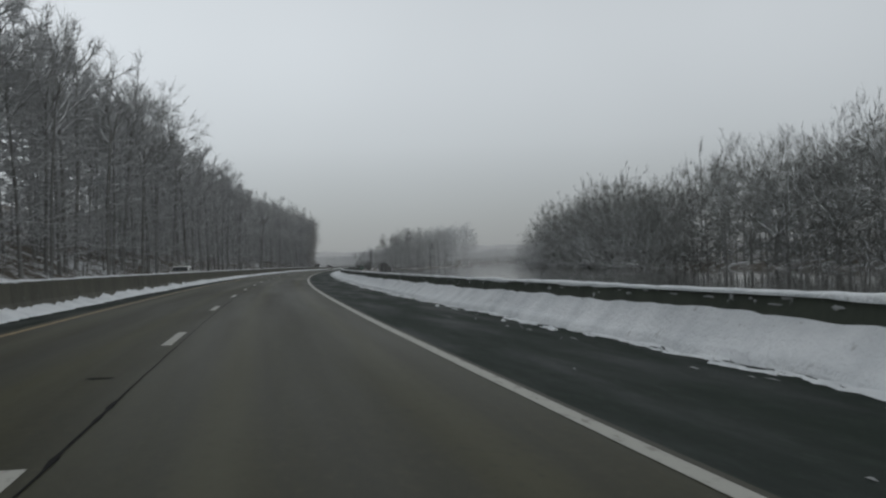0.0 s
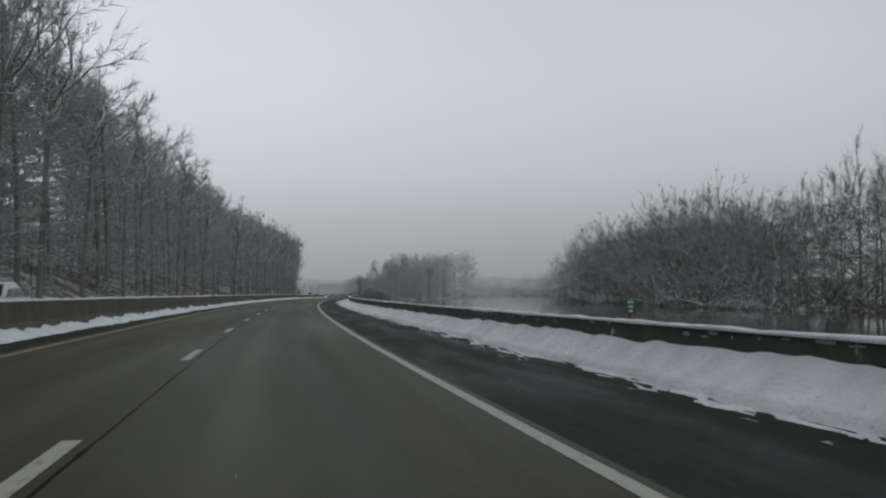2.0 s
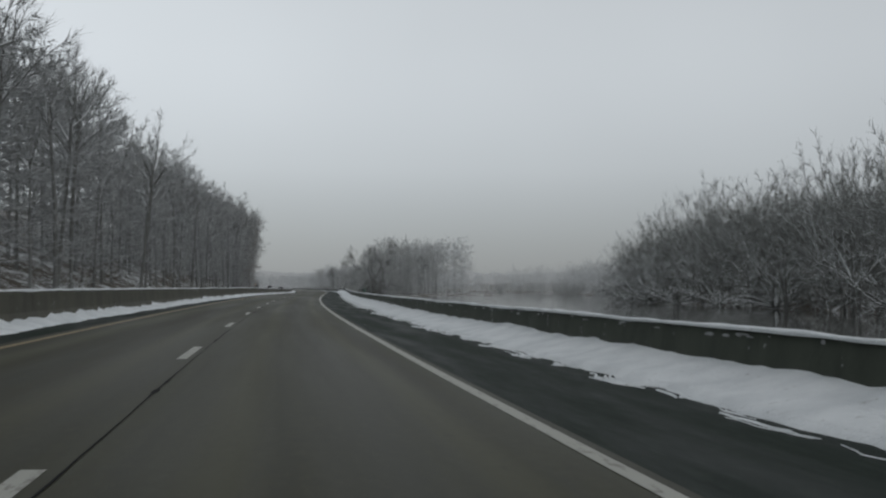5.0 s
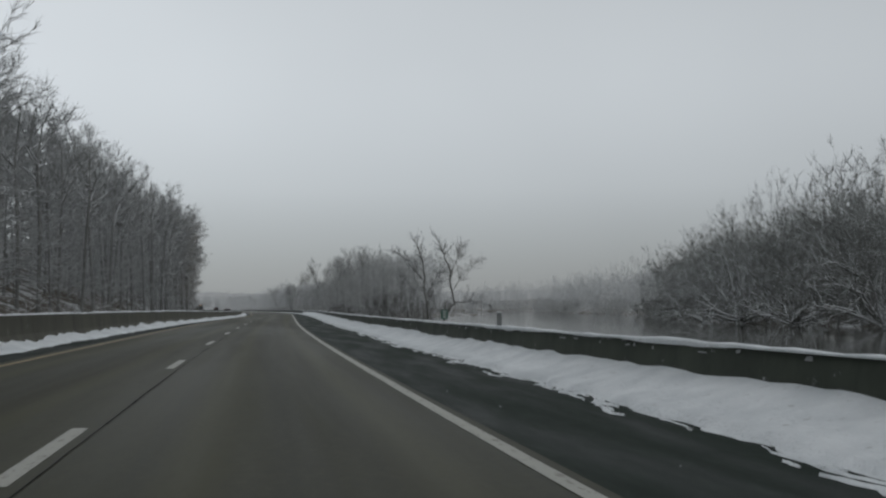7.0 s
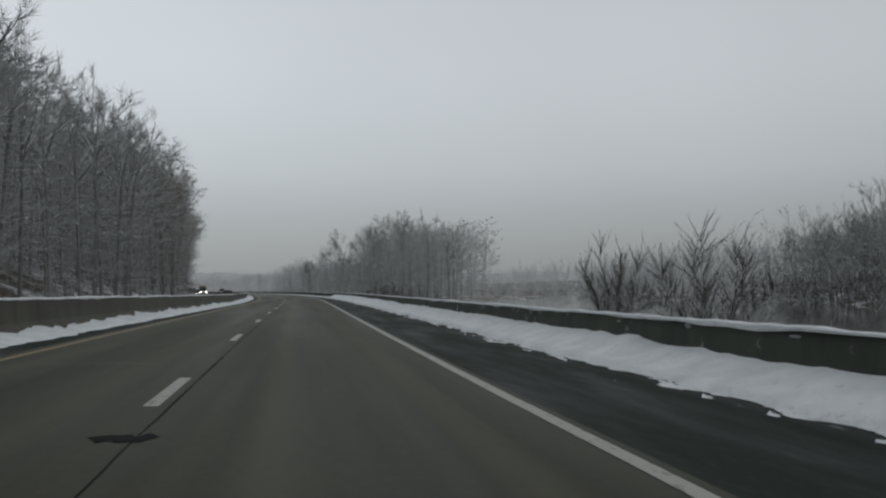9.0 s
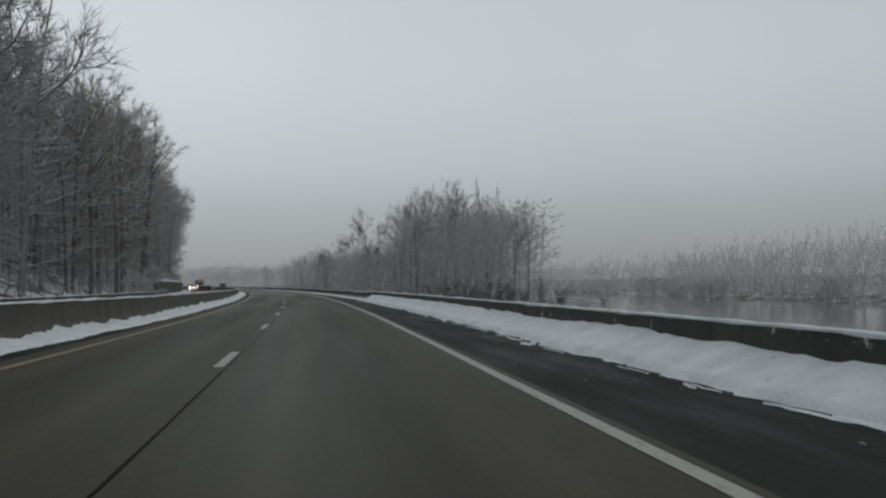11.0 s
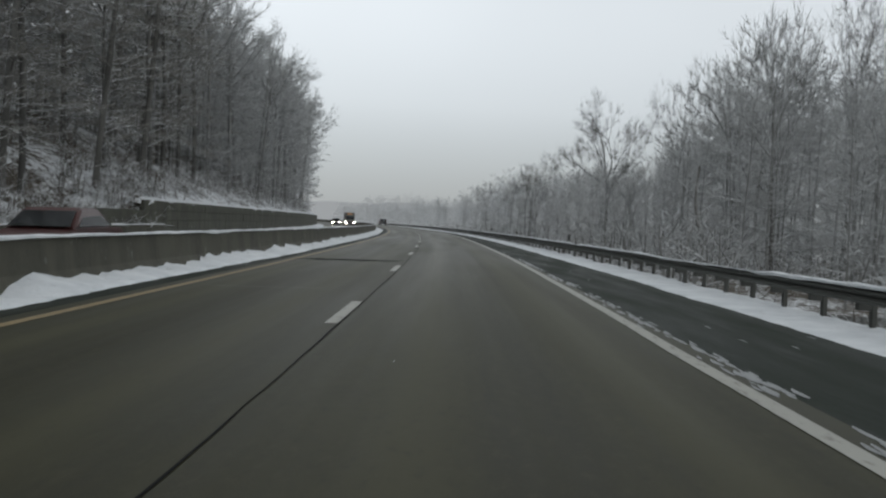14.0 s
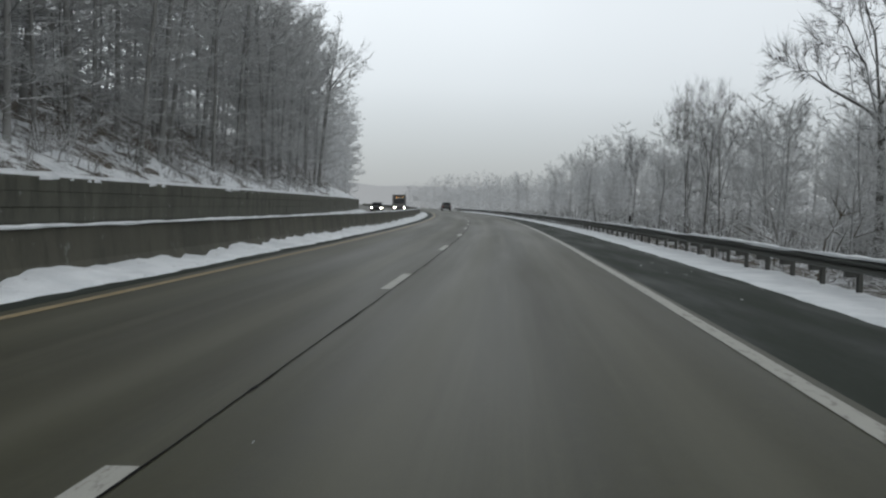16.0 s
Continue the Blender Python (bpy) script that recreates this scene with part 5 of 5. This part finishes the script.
def crooked(seed, boughs, spur=0.55, rich=4.5):
    """A crooked small tree: each bough is (places, girth) and carries alternate side twigs with short spurs."""
    rnd = random.Random(seed)
    wood, fuzz = Wood(), Wood()
    for places, r in boughs:
        p = np.array(places, float)
        u = np.linspace(0, len(p) - 1, 4 * (len(p) - 1) + 1)
        pts = np.stack([np.interp(u, np.arange(len(p)), p[:, i]) for i in range(3)], -1)
        pts[1:-1] += np.array([[rnd.gauss(0, 0.035) for _ in range(3)] for _ in range(len(pts) - 2)])
        radii = 0.78 * r * np.linspace(1.0, 0.28, len(pts))
        radii[-1] = 0
        wood.tube(pts, radii, 6)
        for k in range(int(rich * len(pts))):
            t = rnd.uniform(0.25, 0.99)
            q, d = along(pts, t)
            if q[2] < 1.2:
                continue
            w = np.cross(d, (rnd.gauss(0, 0.5), 1.0, rnd.gauss(0, 0.5)))
            nd = d * 0.8 + w / (np.linalg.norm(w) + 1e-9) * (1 if k % 2 else -1) * rnd.uniform(0.6, 1.1) + np.array([0, 0, 0.2])
            nd /= np.linalg.norm(nd)
            tw = bend(q, nd, spur * rnd.uniform(0.4, 1.7) * (1.25 - 0.6 * t), 3, 0.25, 0.13, rnd)
            wood.tube(tw[[0, 2, 3]], np.array([0.011, 0.008, 0]), 3)
            for _ in range(3):
                q2, d2 = along(tw, rnd.uniform(0.2, 0.95))
                e = d2 + np.array([rnd.gauss(0, 0.45), rnd.gauss(0, 0.45), rnd.gauss(0.1, 0.35)])
                fuzz.twig(q2, e / np.linalg.norm(e), rnd.uniform(0.12, 0.32), 0.006, False, rnd)
    return wood.arrays(), fuzz.arrays()


bank_tree = tree_kind(crooked(9, [
    (((0, 0, -0.3), (0.05, 0, 1.6), (-0.07, 0.3, 3.2), (-0.7, 0.8, 4.2), (-1.57, 1.2, 4.9)), 0.065), (((-0.07, 0.3, 3.2), (-0.2, 0.2, 4.2), (-0.56, 0, 5.3)), 0.042),
    (((-0.05, 0.2, 2.6), (0.5, 0.3, 3.3), (0.9, 0.2, 3.9)), 0.03), (((0.4, -0.3, -0.3), (0.75, -0.4, 1.6), (1.16, -0.5, 2.3)), 0.10),
    (((1.16, -0.5, 2.3), (2.0, -0.3, 2.35), (3.0, 0, 2.15)), 0.05), (((1.16, -0.5, 2.3), (1.0, -0.4, 3.6), (0.75, -0.2, 4.5), (0.46, 0, 5.45)), 0.055),
    (((1.0, -0.4, 3.5), (1.4, -0.3, 4.3), (1.65, -0.2, 4.9)), 0.034), (((1.1, -0.5, 2.8), (1.9, 0.5, 3.7), (3.0, 1.5, 4.4)), 0.038)]), M_BUSH, M_BUSH)
plant(bank_tree, spot(247.0, 8.9, float(heading(247.0)), 1.0), "leaning forked bare tree with crooked stems behind the barrier", "bank trees")
lone_tree = tree_kind(crooked(14, [(((0, 0, -0.4), (0.05, 0, 2.0), (0.1, 0, 4.2)), 0.06), (((0, 0, 1.6), (-0.7, 0.2, 2.3), (-1.3, 0.2, 2.7)), 0.03), (((0.05, 0, 1.9), (0.6, 0, 2.9), (0.8, 0.1, 3.6)), 0.03)]), M_BUSH, M_BUSH)
plant(lone_tree, spot(389.2, 12.7, 0, 1.0), "small bare tree among the bushes behind the barrier", "bank trees")
fan = [(((0, 0, -0.3), (0.25 * x, 0.2 * y, 1.2), (0.75 * x, 0.6 * y, 2.6), (x, y, z)), 0.022) for x, y, z in ((-1.5, 0.2, 2.9), (-1.0, 0.6, 3.5), (-0.5, -0.5, 4.0), (0.1, 0.5, 4.2), (0.6, -0.6, 3.9), (1.1, 0.3, 3.4), (1.7, -0.2, 2.6))]
bank_bush = tree_kind(crooked(404, fan, 0.95, 5.5), M_BUSH, M_BUSH)
for s, l, size, turn in ((254.0, 9.5, 0.86, 10), (288, 10.6, 0.95, 50), (281.5, 10.8, 1.0, 140), (97, 11.5, 0.5, 30), (101, 12.0, 0.45, 100), (106, 11.4, 0.4, 60),
                         (372, 13.0, 0.9, 20), (378, 14.5, 1.0, 70), (384, 12.5, 0.85, 110), (391, 14.0, 1.0, 160), (399, 12.8, 0.9, 200), (366, 16.0, 0.9, 250), (408, 13.5, 1.0, 300), (369, 14.2, 1.05, 15), (375, 13.2, 0.95, 95), (381, 13.6, 1.1, 35), (387.5, 13.4, 1.0, 5), (395, 13.2, 1.05, 75), (403, 14.6, 1.1, 140)):
    plant(bank_bush, spot(s, l, turn, size), "dark many-stemmed bare bush behind the barrier", "bank bushes", "bush", "bush")

# snow-covered dead trunk leaning out of the brush
rnd2 = random.Random(77)
snag = Wood()
sp = bend((0, 0, 0), (-0.45, -0.2, 1), 7.0, 6, 0.0, 0.06, rnd2)
snag.tube(sp, np.array([0.20, 0.19, 0.17, 0.15, 0.13, 0.11, 0.08]), 6)
for u, a in ((0.55, 0.9), (0.7, -0.8), (0.8, 0.6)):
    q, d = along(sp, u)
    snag.tube(bend(q, (a, 0.3, 0.5), 1.8, 3, 0.1, 0.1, rnd2), np.array([0.06, 0.05, 0.03, 0]), 4)
sv, sf = snag.arrays()
for s, l, turn, size in ((477.5, 21.6, 10, 1.2), (470, 17.6, 60, 0.62), (488, 20.0, 120, 0.8), (494, 18.5, 75, 0.85), (481, 18.2, 200, 0.7)):
    dead = new("dead_tree", quick_mesh("dead_tree", sv, sf, M_SNAG, smooth=True))
    dead.matrix_basis = spot(s, l, turn, size)
    tagged(dead, "snow-plastered dead trunk leaning from the brush", "dead tree", "dead trees")
log_mesh = quick_mesh("fallen_log", sv, sf, M_SNAG, smooth=True)
for s, l, t in ((308, -17.6, 60), (303, -17.2, -40), (472, 16, 100), (486, 15, 40), (480, 12.5, 70)):
    lg = new("fallen_log", log_mesh)
    lg.matrix_basis = spot(s, l, t, 0.6, -0.1, 62)
    tagged(lg, "fallen snow-covered log on the bank", "log", "fallen logs")

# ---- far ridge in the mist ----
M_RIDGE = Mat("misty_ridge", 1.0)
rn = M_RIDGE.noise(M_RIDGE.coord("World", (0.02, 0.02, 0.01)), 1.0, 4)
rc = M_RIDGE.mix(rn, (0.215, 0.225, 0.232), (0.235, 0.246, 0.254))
# the ridge glows by itself: sky-lit mist is put into its emission
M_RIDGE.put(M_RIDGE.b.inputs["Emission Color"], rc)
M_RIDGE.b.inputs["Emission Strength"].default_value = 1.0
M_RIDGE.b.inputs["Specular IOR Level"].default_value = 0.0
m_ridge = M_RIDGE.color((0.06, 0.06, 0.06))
ra = np.linspace(0, 2 * math.pi, 721)
rr = 1250.0
cx0, cy0 = plan(300.0, 60.0)
rh = 20 + 9 * ripple(ra * 9, 0, 130) + 3 * ripple(ra * 70, 0, 131)
rv = np.concatenate([np.stack([cx0 + rr * np.cos(ra), cy0 + rr * np.sin(ra), np.full_like(ra, -30)], -1), np.stack([cx0 + rr * np.cos(ra), cy0 + rr * np.sin(ra), rh], -1),
                     np.stack([cx0 + (rr + 120) * np.cos(ra), cy0 + (rr + 120) * np.sin(ra), rh - 25], -1)])
i = np.arange(720)
rf = np.concatenate([np.stack([i, i + 1, i + 722, i + 721], -1), np.stack([i + 721, i + 722, i + 1443, i + 1442], -1)])
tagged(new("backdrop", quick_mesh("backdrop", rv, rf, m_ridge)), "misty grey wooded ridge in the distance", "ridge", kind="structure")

# ---- signs and posts ----
def mile_marker(s, l, z, label, size=1.0):
    top = new("mile_marker")
    top.matrix_basis = upright(s, l, z) @ Matrix.Diagonal((size, size, size, 1))
    part("post", box_bm(-0.03, 0.03, 0.01, 0.05, -1.6, 0.45, 0.006), M_POST, top, "dark steel post")
    plate = part("plate", box_bm(-0.17, 0.17, -0.012, 0.0, 0.0, 0.46, 0.004), M_GREEN, top, "green reflective plate")
    for zz, w in ((0.34, 0.10), (0.20, 0.07), (0.07, 0.07)):
        part("bar", box_bm(-w, w, -0.018, -0.013, zz, zz + 0.075), M_SIGNBAR, plate, "pale bar in place of writing")
    return tagged(top, label, "road sign", "mile markers")


mile_marker(74.0, 7.50, 0.70, "small green mile marker sign behind the barrier", 0.58)
mile_marker(234.5, 7.50, 0.69, "small green mile marker sign behind the barrier", 0.68)


def delineator(s, l):
    top = new("marker_post")
    top.matrix_basis = upright(s, l, float(ground_z(s, l)))
    part("shaft", box_bm(-0.05, 0.05, -0.02, 0.02, -0.2, 1.1, 0.008), M_SIGNBAR, top, "white plastic shaft")
    part("band", box_bm(-0.056, 0.056, -0.026, 0.026, 1.1, 1.42, 0.008), M_BLACK, top, "black upper band")
    return tagged(top, "black and white marker post behind the guard rail", "marker post", "marker posts")


def barrier_post(s, l, z):
    top = new("barrier_post")
    top.matrix_basis = upright(s, l, z)
    part("shaft", box_bm(-0.06, 0.06, -0.035, 0.035, -0.8, 0.34, 0.015), M_POST_PALE, top, "weathered pale shaft")
    part("cap", box_bm(-0.062, 0.062, -0.04, 0.04, 0.34, 0.37, 0.01), M_SNOW, top, "thin cap of snow")
    return tagged(top, "short weathered pale grey post behind the barrier", "post")


barrier_post(227.0, 7.6, 0.60)
delineator(457.5, 8.0)
delineator(512, 8.0)
delineator(566, 8.3)

# ---- vehicles ----
def car(paint_material, kind, lights_on, label, category):
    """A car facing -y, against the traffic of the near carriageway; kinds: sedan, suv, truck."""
    top = new({"sedan": "car", "suv": "car", "truck": "truck"}[kind])
    if kind == "sedan":
        L, W, belt = 4.6, 1.78, 0.92
        low = [(-2.3, 0.32), (-2.28, 0.62), (-1.9, 0.80), (-1.0, belt), (1.5, belt + 0.03), (2.2, 0.95), (2.3, 0.6), (2.28, 0.32)]
        cab = [(-1.1, belt), (-0.35, 1.42), (0.75, 1.45), (1.6, belt + 0.03)]
    elif kind == "suv":
        L, W, belt = 4.7, 1.86, 1.08
        low = [(-2.35, 0.40), (-2.33, 0.80), (-2.0, 1.0), (-1.1, belt), (2.25, belt + 0.04), (2.35, 0.75), (2.33, 0.40)]
        cab = [(-1.2, belt), (-0.5, 1.68), (1.9, 1.72), (2.22, belt + 0.04)]
    else:
        L, W, belt = 7.0, 2.3, 1.5
        low = [(-3.5, 0.5), (-3.5, 1.2), (-2.6, belt), (-1.2, belt), (-1.2, 1.1), (3.5, 1.1), (3.5, 0.5)]
        cab = [(-2.7, belt), (-2.3, 2.5), (-1.2, 2.6), (-1.2, belt)]

    def shell(pts, w, name, material, taper=1.0, label=""):
        bm = extrude_profile(pts, -w / 2, w / 2)
        if taper < 1:
            z0 = min(z for y, z in pts)
            for v in bm.verts:
                if v.co.z > z0 + 0.2:
                    v.co.x *= taper
        bmesh.ops.bevel(bm, geom=bm.edges[:], offset=0.05, segments=2, affect="EDGES")
        return part(name, bm, material, top, label)

    shell(low, W, "body", paint_material)
    roof = shell(cab, W * 0.94, "cabin", paint_material, 0.84)
    ys, zs = [y for y, z in cab], [z for y, z in cab]
    for y0, y1, z0, z1, name in ((cab[0][0], cab[1][0], cab[0][1], cab[1][1], "windscreen"), (cab[3][0], cab[2][0], cab[3][1], cab[2][1], "rear_window")):
        bm = bmesh.new()
        w0, w1 = W * 0.42, W * 0.36
        o = -0.035 if name == "windscreen" else 0.035
        a = [(-w0, y0 + o, z0 + 0.06), (w0, y0 + o, z0 + 0.06), (w1, y0 + (y1 - y0) * 0.85 + o, z0 + (z1 - z0) * 0.86), (-w1, y0 + (y1 - y0) * 0.85 + o, z0 + (z1 - z0) * 0.86)]
        bm.faces.new([bm.verts.new(p) for p in a])
        bmesh.ops.solidify(bm, geom=bm.faces[:], thickness=0.012)
        part(name, bm, M_GLASS, roof, "dark glass")
    for sx in (-1, 1):
        bm = bmesh.new()
        x = sx * (W * 0.47 + 0.012)
        xt = sx * (W * 0.47 * 0.86 + 0.012)
        a = [(x, cab[0][0] + 0.25, cab[0][1] + 0.06), (x, cab[3][0] - 0.15, cab[3][1] + 0.06), (xt, cab[2][0] - 0.05, cab[2][1] - 0.14), (xt, cab[1][0] + 0.1, cab[1][1] - 0.14)]
        bm.faces.new([bm.verts.new(p) for p in a])
        bmesh.ops.solidify(bm, geom=bm.faces[:], thickness=0.012)
        part("side_window", bm, M_GLASS, roof, "dark glass")
    front, rear = low[0][0], low[-1][0]
    hz = 0.62 if kind == "sedan" else 0.78
    for sx in (-1, 1):
        bm = bmesh.new()
        bmesh.ops.create_uvsphere(bm, u_segments=12, v_segments=8, radius=0.12, matrix=Matrix.LocRotScale((sx * W * 0.38, front - 0.0, hz), None, (1, 0.45, 0.8)))
        part("headlight", bm, M_LAMP if lights_on else M_GLASS, top, "lit white headlight" if lights_on else "clear headlight")
        part("tail_light", box_bm(sx * W * 0.42 - 0.12, sx * W * 0.42 + 0.12, rear - 0.02, rear + 0.04, hz + 0.02, hz + 0.2, 0.02), M_TAIL, top, "red tail light")
        for yy in (front + 0.85, rear - 0.85):
            bm = bmesh.new()
            bmesh.ops.create_cone(bm, cap_ends=True, segments=20, radius1=0.34, radius2=0.34, depth=0.22, matrix=Matrix.Translation((sx * (W / 2 - 0.10), yy, 0.34)) @ Matrix.Rotation(radians(90), 4, "Y"))
            bmesh.ops.bevel(bm, geom=bm.edges[:], offset=0.02, segments=1, affect="EDGES")
            tyre = part("wheel", bm, M_BLACK, top, "black tyre")
            bm = bmesh.new()
            bmesh.ops.create_cone(bm, cap_ends=True, segments=14, radius1=0.20, radius2=0.17, depth=0.24, matrix=Matrix.Translation((sx * (W / 2 - 0.09), yy, 0.34)) @ Matrix.Rotation(radians(90), 4, "Y"))
            part("rim", bm, M_RIM, tyre)
    part("bumper", box_bm(-W * 0.48, W * 0.48, front - 0.06, front + 0.1, 0.34, 0.52, 0.03), M_BLACK, top)
    part("grille", box_bm(-W * 0.25, W * 0.25, front - 0.025, front + 0.02, hz - 0.06, hz + 0.08, 0.01), M_BLACK, top)
    if kind == "truck":
        part("box", box_bm(-1.2, 1.2, -1.1, 3.5, 1.1, 3.1, 0.04), plain("truck_box_paint", (0.10, 0.09, 0.08), 0.6), top, "dark cargo box")
        for x in (-0.5, 0.0, 0.5):
            part("marker_light", box_bm(x - 0.06, x + 0.06, -2.32, -2.24, 2.60, 2.67, 0.02), M_AMBER, top, "lit amber marker light")
    return tagged(top, label, category)


P_WHITE, P_RED, P_DARK, P_GREY = plain("white_car_paint", (0.6, 0.6, 0.58), 0.3), plain("dark_red_car_paint", (0.075, 0.028, 0.025), 0.3), plain("dark_car_paint", (0.025, 0.027, 0.03), 0.3), plain("grey_car_paint", (0.14, 0.14, 0.14), 0.35)
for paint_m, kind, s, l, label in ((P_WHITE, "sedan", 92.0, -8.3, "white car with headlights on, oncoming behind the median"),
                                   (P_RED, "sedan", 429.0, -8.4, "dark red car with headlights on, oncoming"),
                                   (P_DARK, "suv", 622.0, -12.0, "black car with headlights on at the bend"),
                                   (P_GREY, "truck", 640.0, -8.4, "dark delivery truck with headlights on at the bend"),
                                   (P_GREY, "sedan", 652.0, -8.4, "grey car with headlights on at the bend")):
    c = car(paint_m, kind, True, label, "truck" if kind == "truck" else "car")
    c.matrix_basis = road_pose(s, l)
lead = car(P_DARK, "suv", False, "dark utility car driving ahead in the lane", "car")
lead.matrix_basis = road_pose(668.0, 1.9) @ pose(0, 0, 0, 0, 0, 180)
